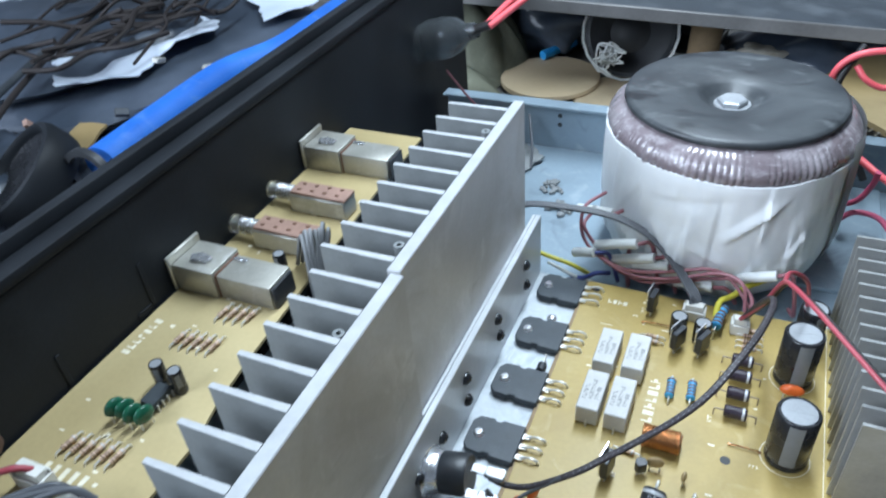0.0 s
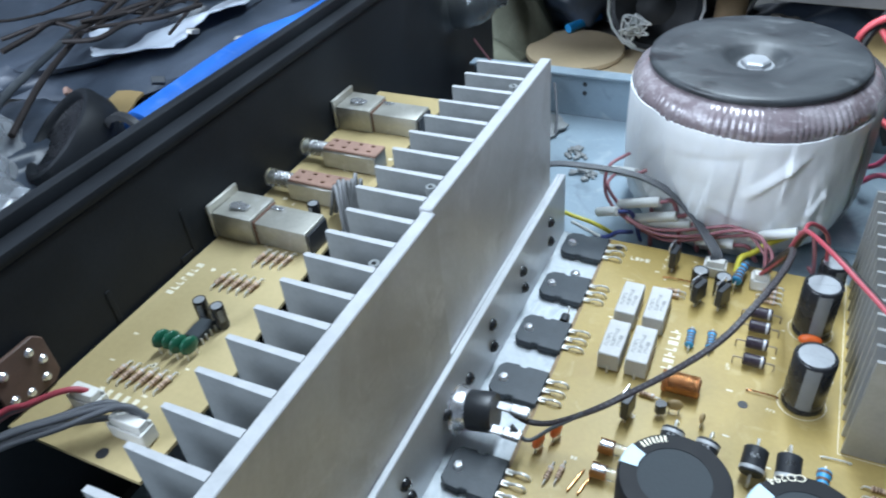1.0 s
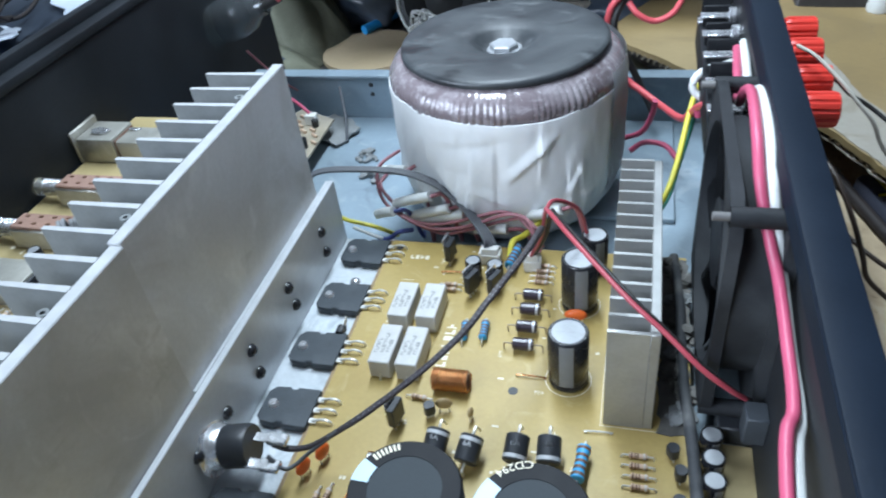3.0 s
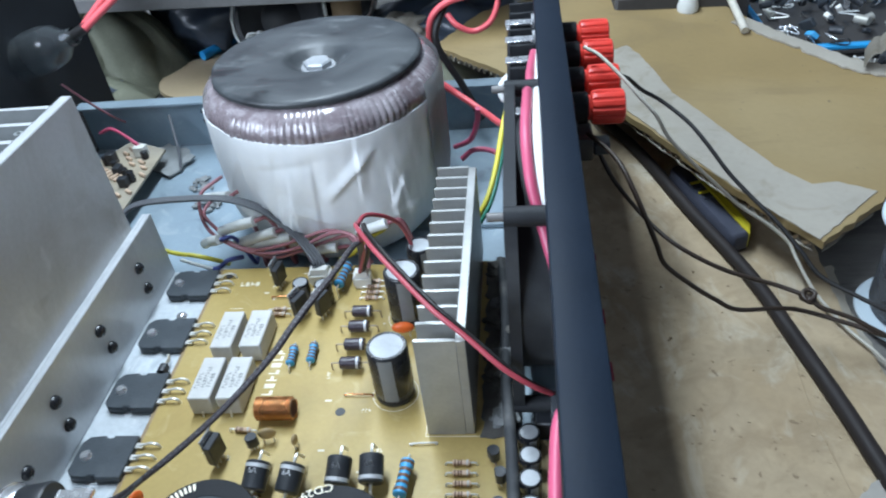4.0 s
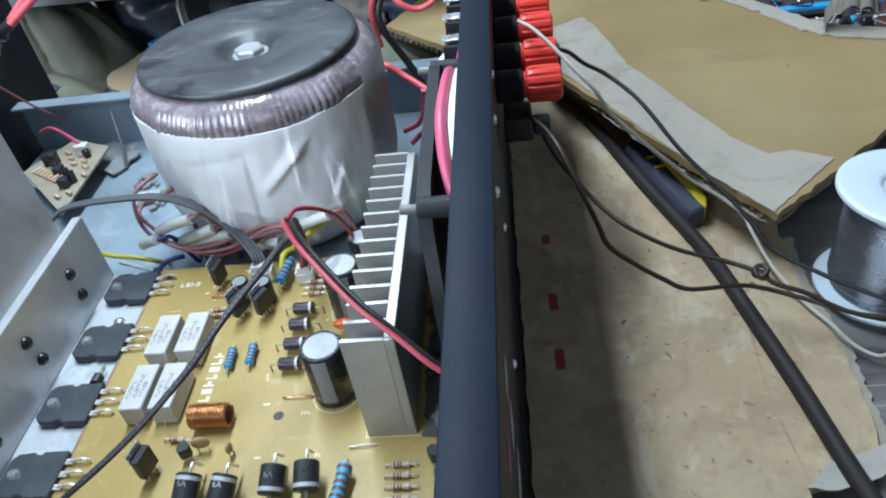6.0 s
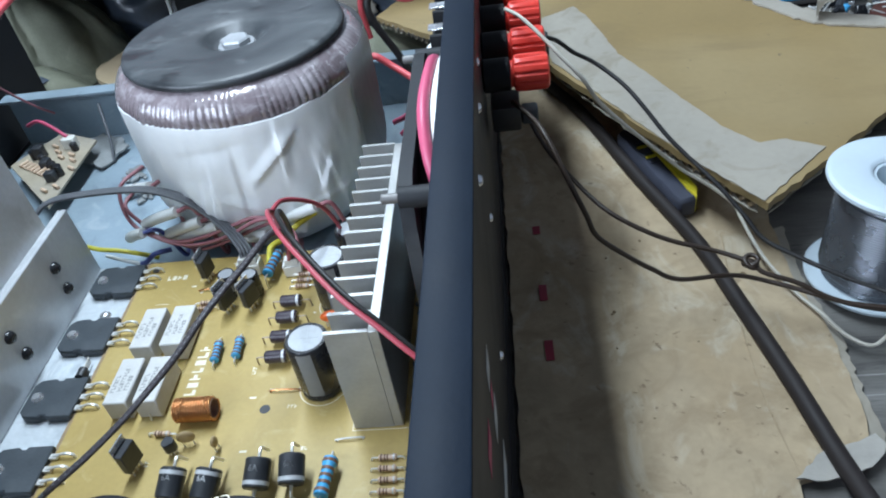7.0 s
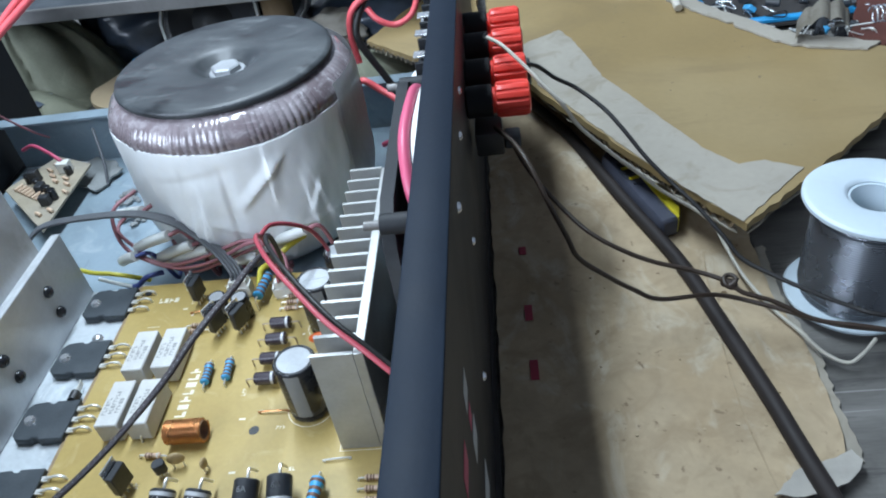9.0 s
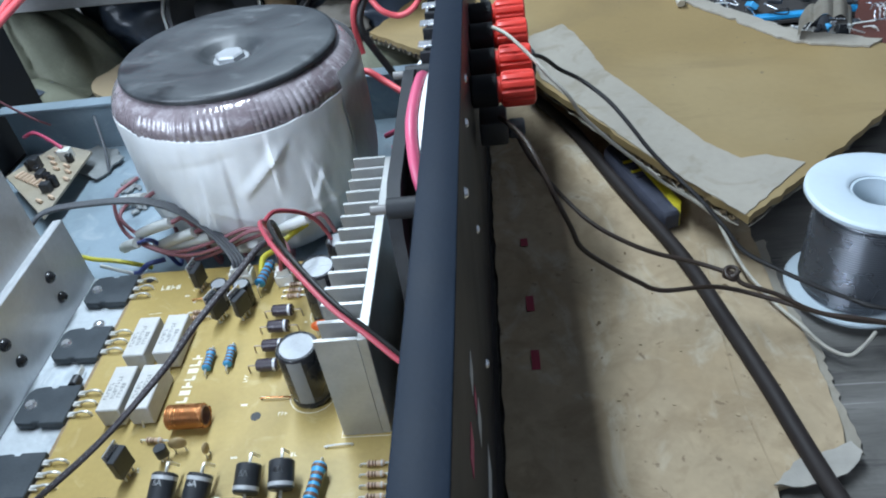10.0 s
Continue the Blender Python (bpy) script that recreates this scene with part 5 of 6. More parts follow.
wire("mains_lead_black", [(36, 250, 80), (27, 240, 64), (27, 236, 54), (33, 234, 42), (40, 232, 30), (52, 225, 8)], 2.2, BLACKWIRE, "thick black mains lead behind the transformer", "mains leads")
wire("pink_lead", [(52, 186, 36), (51, 188, 26), (46, 190, 14), (36, 196, 6)], 1.6, PINKWIRE, "pink lead lying on the case floor", "mains leads")
wire("pink_lead", [(40, 188, 2), (48, 190, 7), (60, 188, 6), (68, 180, 0)], 1.6, PINKWIRE, "pink lead lying on the case floor", "mains leads")
wire("terminal_lead_white", [(88, 140, 82), (79.5, 140, 78.2), (72.8, 139, 76.9), (67.8, 138, 72.3), (68.2, 137, 66.5), (74.6, 136, 62.6), (85.7, 136, 60)], 1.9, WHITEWIRE, "white lead looped at the speaker terminals", "terminal leads")
wire("terminal_lead_pink", [(71.3, 136.0, 54.0), (70.4, 136.0, 59.3), (75.2, 136.0, 52.8), (80.8, 136.0, 51.8), (84.6, 136.0, 56.4), (86, 138, 74)], 1.7, PINKWIRE, "pink lead looped at the speaker terminals", "terminal leads")
wire("dusty_cable", [(64, 92, 1.5), (66, 60, 3), (66.5, 30, 2.5), (67, 8, 3.5), (68.5, -12, 6), (69.5, -34, 8), (70, -60, 9), (70, -140, 8)], 2.3, FLUFFCABLE, "dusty dark cable along the board edge")
for k, (z0, dz) in enumerate(((66, 0), (68.5, 1.5), (64.5, -1), (67, 3), (70, 0.5))):
    wire("plug_lead", [(-187 + 2.5 * k, -133, z0 - 3), (-192 + 2 * k, -136, z0 + 2 + dz), (-203 + k, -146 - k, 70 + dz), (-214 + k, -158 - k, 70 + dz), (-226, -176 - 2 * k, 68), (-228, -240, 60)], 1.1, GREYWIRE, "grey lead plugged into the control board", "control board leads")
for k, mt in enumerate((MAROONWIRE, GREYWIRE, REDWIRE)):
    wire("plug_lead", [(-208 + 3 * k, -129.5, 63), (-212 + 2 * k, -135, 68 + k), (-219 + k, -145, 68 + k), (-226, -160, 66 + k), (-229, -230, 56)], 1.1, mt, "lead plugged into the control board", "control board leads")
for k in range(7):
    wire("patch_lead", [(-187 + 1.2 * k, -6 + 2.2 * k, 60), (-183 + k, -5 + 2 * k, 75 - k + 2 * (k % 2)), (-178 + 0.6 * k, -10 + 2.2 * k, 74 + 2 * (k % 3)), (-173, -17 + 1.6 * k, 54), (-170, -20 + k, 20)], 0.9, PALEGREYWIRE, "grey lead dropping off the control board", "patch leads")

# ---- speaker terminal lugs inside ----
term = thing("terminal_plate", (88, 122, 70), "black terminal plate with silver solder lugs inside the rear panel", "terminal")
part("plate", box(86.5, 91.0, 82, 200, 62, 112, 0.6), FANBLACK, term)
part("block", box(70.5, 86.3, 84, 200, 64, 79, 0.6), FANBLACK, term, "black moulded terminal block")
for y, z in ((90, 83), (110, 85), (135, 86), (154, 88), (176, 88), (190, 80)):
    b = box(70, 86.4, y - 3, y + 3, z - 0.5, z + 0.5, 0.2)
    join(b, rod((83, y, z), (86.4, y, z), 4, 12, 0.3))
    part("barrier", box(72, 86.3, y + 7, y + 9, 79.1, 90, 0.3), FANBLACK, term)
    part("solder_lug", b, CHROME, term, "silver solder lug")

# ---- small board lying in the case ----
sp = thing("spare_board", (-182, 192, -12), "small tan circuit board lying loose in the case", "circuit board")
part("board", prism([(-209, 200), (-190, 236), (-161, 222), (-160, 150)], -1, 0.6, 0.1, None), PCBDUST, sp)
for x, y, sx, sy, h, mt in ((-190, 206, 6, 6, 9, EPOXY), (-181, 194, 5, 7, 6, EPOXY), (-174, 215, 8, 6, 8, NYLON), (-196, 212, 5, 5, 5, EPOXY), (-170, 178, 6, 5, 7, EPOXY)):
    part("component", box(x - sx / 2, x + sx / 2, y - sy / 2, y + sy / 2, 0.65, h, 0.5), mt, sp)
for x, y in ((-188, 218), (-183, 211), (-178, 204), (-172, 206), (-168, 199), (-165, 190), (-178, 186), (-172, 168), (-166, 171), (-186, 224)):
    part("resistor", rod((x, y, 1.8), (x + 4.5, y - 3, 1.8), 1.1, 8, 0.2), TANRES, sp)
for x, y, h in ((-186, 200, 6), (-194, 205, 7), (-176, 192, 5), (-167, 183, 8), (-170, 211, 6)):
    part("capacitor", rod((x, y, 0.65), (x, y, h), 2.4, 14, 0.4), SLEEVE, sp)
for i in range(7):
    part("resistor", rod((-200 + i * 3.4, 196 - i * 2.2, 1.8), (-197 + i * 3.4, 202 - i * 2.2, 1.8), 1.0, 8, 0.2), TANRES, sp)
part("spacer", box(-185, -175, 185, 195, -12.2, -1.05, 0.4), EPOXY, sp)
wire("spare_board_lead", [(-175, 216, 8), (-184, 221, 12), (-196, 227, 15), (-208, 232, 10)], 1.2, PINKWIRE, "pink lead of the loose board")
wire("stub_lead", [(-150, 212, -11), (-152, 222, 0), (-158, 236, 14), (-160, 240, 16)], 1.0, GREYWIRE, "short grey wire standing by the case wall")


def dust_pile(x, y, z, r, h, seed, material, label):
    rn = random.Random(seed)
    b = bmesh.new()
    for i in range(26):
        a, d = rn.uniform(0, 6.28), r * math.sqrt(rn.random())
        s = rn.uniform(1.5, 4.5) * (1 - 0.5 * d / r)
        q = bmesh.new()
        bmesh.ops.create_icosphere(q, subdivisions=1, radius=s)
        for v in q.verts:
            v.co *= rn.uniform(0.7, 1.2)
        q.transform(Matrix.Scale(0.6, 4, (0, 0, 1)))
        join(b, q, Matrix.Translation((x + d * math.cos(a), y + d * math.sin(a), z + s * 0.4 + h * (1 - d / r) * rn.random())))
    solid("debris", b, material, label, "debris", kind="stuff", smooth=30)


FLUFF = surf("dark_fluff", (0.12, 0.115, 0.105), 0.95, 0.0, 0.35, 120, 900, 0.2, (0.21, 0.20, 0.185), 0.7, 0.52)
DUST = surf("grey_dust", (0.22, 0.23, 0.23), 0.9, 0.0, 0.2, 80, 500, 0.1)
solid("felt_scrap", rough_sheet(ragged([(-169, 211), (-174, 232), (-174, 249), (-156, 239), (-146, 227), (-149, 215), (-154, 205)], 4, 1.6, 81), -10.5, 1.2, lambda x, y: 2.5 * noise.noise(Vector((x, y, 2)) * 0.06), 1.2, 0.05, 2.5), DUST, "dusty grey scrap of torn felt on the case floor", "felt")
dust_pile(-128, 196, -12, 9, 2, 3, DUST, "grey fluff and dust on the case floor")
dust_pile(-118, 172, -12, 9, 2, 4, DUST, "grey fluff and dust on the case floor")
for k in range(9):
    dust_pile(66 + 4 * math.sin(k * 2.1), -4 + k * 11, 0 if k % 2 else -0.2, 5.5, 3, 60 + k, FLUFF if k % 3 else DUST, "grey fluff on the dusty wire bundle")
solid("dust_layer", rough_sheet(ragged([(58, -12), (69, -14), (70, 92), (58, 92)], 3, 1.4, 91), 0.05, 0.5, None, 0.25, 0.2, 3.0), FLUFF, "dark dust caked along the board edge", "dust", kind="stuff")
dust_pile(76, 100, -12, 10, 2, 8, DUST, "grey fluff on the case floor")

# ---- on the bench, behind the rear panel ----
wire("speaker_wire_brown", [(104, 84, 74), (110.5, 70.8, 74), (114.9, 57.9, 73), (121.1, 46.1, 62.1), (127.4, 43.6, 46.7), (131.5, 43.4, 36.1), (142.6, 44.4, 24.5), (153.4, 44.7, 15.6), (164.3, 44.8, 9.0), (187.9, 50.4, 3.5), (206.9, 43.5, 1.7), (220.1, 36.1, 0.9), (232.7, 29.6, 1.0), (250, 25, 1.0), (310, 14, -4)], 1.0, BROWNWIRE, "thin dark brown wire sagging onto the cardboard", "loose bench wires")
wire("speaker_wire_brown", [(108, 104, 60), (115, 98, 46), (121.2, 92.2, 38), (130.8, 81.5, 30), (139.2, 70, 26.9), (150.0, 62.5, 23.0), (163.0, 57.7, 18.5), (180.1, 53, 15), (190.9, 46.6, 13.8), (195.7, 42.4, 11.4), (206.7, 38.3, 9.0), (221.6, 31.3, 4.0), (243.6, 24.9, 2.9), (310, 8, -5)], 1.0, BROWNWIRE, "thin dark brown wire with a knot", "loose bench wires")
kn = []
for i in range(25):
    a = 2 * math.pi * i / 12
    kn.append((191.5 + 2.4 * math.cos(a), 46 + 2.8 * math.sin(a) + i * 0.06, 13.6 + 1.8 * math.sin(a * 0.5 + 1)))
wire("wire_knot", kn, 1.0, BROWNWIRE, "knot tied in the thin brown wire", "loose bench wires", per=2)
wire("power_cable", [(110, 300, -12), (128, 258, -12.5), (147, 213, -12.6), (166, 148, -12.6), (183.5, 92, -12.6), (192.2, 47.4, -12.6), (198.8, 10, -12.6), (206, -38, -12.6), (222, -110, -12.6)], 3.4, BLACKSHEATH, "thick black power cable lying on the cardboard", category="cable")
BEIGEWIRE = surf("beige_insulation", (0.50, 0.47, 0.40), 0.5, 0.0, 0.15, 100, 900, 0.0)
wire("signal_wire_white", [(104, 112, 100), (110, 104, 99), (118.6, 94, 93), (123.7, 89, 88.2), (131, 85.5, 80.4), (138, 88.7, 67.4), (150.3, 92.8, 51.8), (164.6, 97.7, 35.2), (176.2, 101, 22), (189.4, 99.6, 12.2), (198.5, 94.6, 5.4), (201.6, 88.5, 0), (205.7, 78.9, -6.9), (209.5, 70, -10.9), (216.2, 53.9, -13.5), (221.4, 42.4, -13.5), (227, 29.7, -14), (233.9, 24, -14), (240, 26, -11), (247, 32.5, -11)], 0.8, BEIGEWIRE, "off-white wire running to the spool", "loose bench wires")
wire("signal_wire_black", [(116, 114, 86), (124, 122, 80), (131.9, 126, 71.5), (141, 126, 65.5), (151.3, 116.8, 59.5), (158.4, 108.2, 53.2), (167.4, 98.2, 43), (176, 90, 35.3), (185.7, 78.9, 28.2), (194.4, 68.5, 19.4), (200.9, 60.6, 12.6), (212.8, 51.3, 9.3), (222.4, 44.3, 7.4), (234.7, 36.2, 5.6), (250, 29, 5), (310, 22, 2)], 0.95, BLACKWIRE, "thin black wire running past the spool", "loose bench wires")
sockplug = thing("power_socket", (104, 92, 44), "black socket and strain relief below the red terminals", "socket")
part("body", box(95.3, 107, 88, 104, 58, 69, 1.2, 2), BLACKPLASTIC, sockplug)
part("clip", box(107.1, 114, 89, 97, 60, 66, 0.8), DUSTYPLASTIC, sockplug)
part("black_post", rod((99, 122, 78), (121, 122, 78), 6.0, 18, 0.8), BLACKPLASTIC, case, "black speaker binding post")

knife = thing("utility_knife", (182, 150, -16), "dark blue utility knife with a yellow grip on the bench", "knife")
km = Matrix.Translation((174.5, 148, -15.8)) @ pose(0, 0, 0, 0, 0, 106) @ Matrix.Diagonal((1, 0.78, 1, 1))
b = prism([(-36, -6), (-34, -7), (30, -8), (35, -5), (36, 2), (32, 8), (-30, 7), (-36, 6)], 0, 11, 1.6, None, km)
part("handle", b, KNIFEGREY, knife, "dark ribbed handle")
part("grip", prism([(-36.3, -5.0), (-30, -10.0), (26, -10.6), (35, -7), (30, -4.6), (-30, -3.8)], 1.5, 12.2, 0.6, None, km), KNIFEYELLOW, knife, "yellow grip strip")
for i in range(5):
    part("rib", join(None, box(-2 + 5 * i, 0 + 5 * i, -3.5, 3.5, 11.05, 12, 0.3), km), KNIFEYELLOW if i % 2 else KNIFEGREY, knife)

# torn paper faces and corrugated edge of the upper cardboard
part("torn_paper", rough_sheet(ragged([(207, 82), (188, 112), (168, 148), (147, 191), (130, 226), (120, 280), (150, 300), (156, 284), (168, 228), (187, 184), (205, 144), (218, 126), (230, 128), (246, 120)], 4, 0.5, 9), 15.1, 0.5, lifted, 0.8), CARDTORN, upper_card, "pale torn paper layer")
part("torn_paper", rough_sheet(ragged([(228, 336), (252, 296), (280, 248), (300, 238), (322, 232), (332, 240), (300, 256), (284, 268), (262, 300), (240, 342)], 4, 1.6, 12), 15.4, 1.2, lifted, 0.8), CARDTORN, upper_card, "pale torn paper layer")


def flutes(p, q, z0, z1, seed):
    rn = random.Random(seed)
    p, q = Vector(p), Vector(q)
    n = int((q - p).length / 0.8)
    b = bmesh.new()
    a = []
    for i in range(n + 1):
        c = p.lerp(q, i / n)
        zz = (z0 + z1) / 2 + (z1 - z0) * 0.42 * math.sin(i * 0.9) + lifted(c.x, c.y)
        a.append([b.verts.new((c.x + rn.uniform(-0.5, 0.5), c.y + rn.uniform(-0.5, 0.5) + d, zz)) for d in (0, 6)])
    for u, w in zip(a, a[1:]):
        b.faces.new((u[0], w[0], w[1], u[1]))
    bmesh.ops.solidify(b, geom=b.faces[:], thickness=0.4)
    return b


for p, q in (((205, 84), (168, 146)), ((168, 146), (130, 222)), ((210, 82), (249, 118)), ((249, 118), (301, 165))):
    part("corrugated_edge", flutes(p, q, 8.5, 11.2, int(p[0])), CARDDARK if q[0] < 205 else CARDTORN, upper_card, "frayed flutes")
    part("lower_liner", rough_sheet(ragged([p, q, (q[0] + 6, q[1] + 12), (p[0] + 6, p[1] + 12)], 5, 1.0, int(q[0])), 7.4, 0.7, lifted, 0.8), CARDTORN, upper_card, "pale lower liner")
solid("prop_block", box(270, 330, 215, 240, -18, 10, 1.0), BENCHDARK, "dark wooden block under the cardboard", "block")
solid("prop_block", box(120, 150, 300, 340, -16.2, 9, 1.0), BENCHDARK, "dark wooden block under the cardboard", "block")
# flakes and scuffs on the worn sheet
rn = random.Random(21)
for i in range(38):
    x, y = rn.uniform(126, 212), rn.uniform(-50, 100)
    r = rn.uniform(0.4, 1.5)
    pts = [(x + r * rn.uniform(0.5, 1.2) * math.cos(a), y + r * rn.uniform(0.5, 1.2) * math.sin(a)) for a in [k * 0.9 for k in range(7)]]
    solid("paper_flake", prism(pts, -16.6, -16.05 + rn.random() * 0.15), CARD if rn.random() < 0.75 else CARDDARK, "small flake on the worn cardboard", "debris", "flakes on the cardboard")
PULP = surf("white_paper_pulp", (0.40, 0.375, 0.335), 0.9, 0.0, 0.12, 60, 400, 0.2, (0.38, 0.35, 0.30), 0.6, 0.5)
solid("folded_corner", rough_sheet(ragged([(188, -31), (197, -23), (209, -19), (220, -15), (221, -20), (217, -26), (208, -30), (198, -32)], 3, 0.5, 33), -15.4, 0.6, lambda x, y: 1.2 * max(0, 1 - abs(y + 21) / 5) + 0.5 * noise.noise(Vector((x, y, 0)) * 0.25), 0.3, 0.1, 2.0), PULP, "peeled pale corner of the worn cardboard", "cardboard", smooth=60)
solid("frayed_edge", rough_sheet(ragged([(212, -14), (214, 0), (216, 34), (213, 62), (214, 100), (227, 104), (223.5, 70), (227, 36), (225, 4), (224, -18)], 2.5, 0.8, 52), -19.2, 0.7, None, 0.6, 0.1, 3), CARDTORN, "frayed pale paper layer along the cardboard edge", "cardboard")
solid("paper_crease", tube([(197, 100, -16.3), (191.5, 57, -16.2), (188.5, 13, -16.3), (189.5, -16, -16.3), (191, -31, -16.3)], 0.4, 6, 8), CARD, "raised crease in the worn cardboard", "cardboard")

# blue parts tray with loose parts
tray = thing("parts_tray", (305, 380, -16), "bright blue plastic tray full of dark loose parts", "tray")
TRAYBLUE = surf("bright_blue_plastic", (0.02, 0.30, 0.62), 0.35, 0.0, 0.08, 30, 300, 0.02)
part("floor", box(262, 420, 340, 470, -16, -13, 0.5), BENCHDARK, tray, "grimy floor of the tray")
part("rim", box(262, 420, 462, 470, -12.9, 16, 1.0), TRAYBLUE, tray)
part("rim", box(262, 268, 340, 461, -12.9, -8, 1.0), TRAYBLUE, tray)
part("rim", box(412, 420, 340, 461, -12.9, 14, 1.0), TRAYBLUE, tray)
part("rim", box(268.2, 411.8, 340, 346, -12.9, -9, 1.0), TRAYBLUE, tray)
for i in range(150):
    x, y = rn.uniform(250, 405), rn.uniform(262, 455)
    if y < 345 and x < 290 + (345 - y) * 0.5:
        x += 60
    z = -13 if y > 346 and x > 268 else -19
    z += rn.choice((0, 0, 5, 9))
    k = rn.random()
    m = Matrix.Translation((x, y, z + 5)) @ pose(0, 0, 0, rn.uniform(0, 90), rn.uniform(0, 90), rn.uniform(0, 180))
    if k < 0.35:
        r = rn.uniform(1.8, 4.2)
        solid("loose_component", join(None, rod((0, 0, -r * 1.6), (0, 0, r * 1.6), r, 14, 0.5), m), rn.choice((SLEEVE, SLEEVE, EPOXY, JACKMETAL)), "loose cylindrical part among the clutter", "component", "loose parts")
    elif k < 0.7:
        w = rn.uniform(2.5, 7)
        solid("loose_component", join(None, box(-w, w, -w * 0.6, w * 0.6, -2, 2, 0.5), m), rn.choice((EPOXY, EPOXY, SLEEVE, CHROME, DUSTYPLASTIC, BLUERES, NYLON)), "loose block-shaped part among the clutter", "component", "loose parts")
    else:
        pts = [(x + rn.uniform(-9, 9), y + rn.uniform(-9, 9), z + rn.uniform(3, 11)) for _ in range(4)]
        wire("loose_wire", pts, 0.5, rn.choice((CHROME, TIN, BLACKWIRE, WHITEWIRE)), "short loose wire among the clutter", "loose parts")
cup = thing("torn_card_tube", (296, 246, 15), "torn ridged grey card tube lying on the cardboard", "card tube")
b = bmesh.new()
rows = []
for i in range(33):
    a = math.radians(10 + 160 * i / 32)
    r = 12.6 + 3.2 * abs(math.sin(a * 4.5))
    rows.append([b.verts.new((300 + 16 * math.cos(a) + d * 10, 246 + d * 26, 15 + r * math.sin(a))) for d in (0, 0.5, 1)])
for p, q in zip(rows, rows[1:]):
    for k in range(2):
        b.faces.new((p[k], p[k + 1], q[k + 1], q[k]))
bmesh.ops.solidify(b, geom=b.faces[:], thickness=1.2)
part("shell", b, CARDTORN, cup, "ridged grey pulp shell", 80)
springs = []
for i in range(60):
    a = i * 0.55
    springs.append((334 + i * 0.25, 262 + 5 * math.cos(a), 21 + 5 * math.sin(a)))
wire("wire_coil", springs, 0.5, CHROME, "small coil of bright wire beside the card tube", per=1)
solid("red_cloth", rough_sheet(ragged([(330, 270), (480, 240), (560, 420), (420, 470)], 10, 2, 40), -6, 3, None, 2.0), MAROONCLOTH, "dark red-brown board behind the cardboard", "board")
wire("white_stick", [(224, 420, 60), (228, 373, 34), (231.5, 314, 18)], 2.8, BEIGEWIRE, "off-white rod leaning on the cardboard", category="rod")
solid("dark_box", box(150, 250, 372, 440, -19, 26, 2), BENCHDARK, "dark equipment box behind the cardboard", "box")
solid("silver_case", box(160, 214, 376, 420, 26.2, 40, 1.5), DUSTYPLASTIC, "dusty grey case on the dark box", "case")
solid("bottle_cap", lathe([(0, 0), (7, 0), (8, 4), (6, 12), (0, 14)], 20, None, Matrix.Translation((203, 366, 14))), WHITEWIRE, "white plastic bottle cap at the cardboard edge", "cap")

# ---- on the bench, behind the case ----
solid("wooden_disc", lathe([(0, -16.4), (42, -16.4), (43, -15), (42.4, -12), (0, -12)], 48, None, Matrix.Translation((-182, 367, 0))), TANWOOD, "pale tan round wooden disc behind the case", "wooden disc", "wooden discs")
solid("wooden_disc", lathe([(0, -19.9), (43, -19.9), (44, -18.5), (43, -16.6), (0, -16.6)], 48, None, Matrix.Translation((-112, 352, 0))), TANWOOD, "pale tan round wooden disc behind the case", "wooden disc", "wooden discs")
lid = thing("sheet_metal_lid", (20, 420, -20), "grey-brown sheet metal panel raised behind the case", "panel")
lm = Matrix.Translation((20, 346, 52)) @ pose(0, 0, 0, 0, 2.1, 1.6)
part("front_edge", join(None, box(-310, 62, -3, 0, -5, 5, 0.6), lm), GREYBROWN, lid, "bare metal front edge")
part("sheet", join(None, box(-310, 62, 0.2, 150, 3.2, 4.6, 0.4), lm), DUSTYPLASTIC, lid)
for x in (-270, 60):
    part("leg", box(x - 8, x + 8, 420, 436, -19.5, 56 if x < 0 else 48, 1), BENCHDARK, lid)


def crumpled(cx, cy, cz, sx, sy, sz, seed, freq=2.2, amp=0.35, sub=4):
    b = bmesh.new()
    bmesh.ops.create_icosphere(b, subdivisions=sub, radius=1)
    off = Vector((seed * 3.1, seed * 1.7, seed))
    for v in b.verts:
        d = 1 + amp * noise.noise(v.co * freq + off) + amp * 0.5 * abs(noise.noise(v.co * freq * 2.3 + off))
        v.co = Vector((cx + v.co.x * d * sx, cy + v.co.y * d * sy, max(cz + v.co.z * d * sz, -19.3)))
    return b


def drape(cx, cy, sx, sy, h, seed, folds=9):
    """A heap of cloth: a dome whose sides fall in uneven folds down to the bench."""
    b = bmesh.new()
    n, rings = 160, 40
    off = Vector((seed * 2.3, seed * 0.7, seed))
    rows = []
    for j in range(1, rings + 1):
        u = j / rings
        ring = []
        for i in range(n):
            a = 2 * math.pi * i / n
            w = Vector((math.cos(a), math.sin(a), 0))
            sway = noise.noise(w * 1.6 + off + Vector((0, 0, u * 1.3)))
            fold = abs(math.sin(a * folds * 0.5 + 3.5 * sway + seed)) ** 0.7
            r = u * (1 + 0.18 * noise.noise(w * 1.3 + off)) * (1 + 0.16 * fold * u)
            z = h * (1 - u ** 2.2) + h * 0.10 * noise.noise(w * 2.5 * u + off) * (1 - u) - h * 0.12 * (1 - fold) * u * (1 - u)
            ring.append(b.verts.new((cx + r * sx * math.cos(a), cy + r * sy * math.sin(a), -18.8 + max(0.0, z))))
        rows.append(ring)
    top = b.verts.new((cx, cy, -18.8 + h))
    for i in range(n):
        b.faces.new((top, rows[0][i], rows[0][(i + 1) % n]))
    for p, q in zip(rows, rows[1:]):
        for i in range(n):
            k = (i + 1) % n
            b.faces.new((p[i], q[i], q[k], p[k]))
    return b


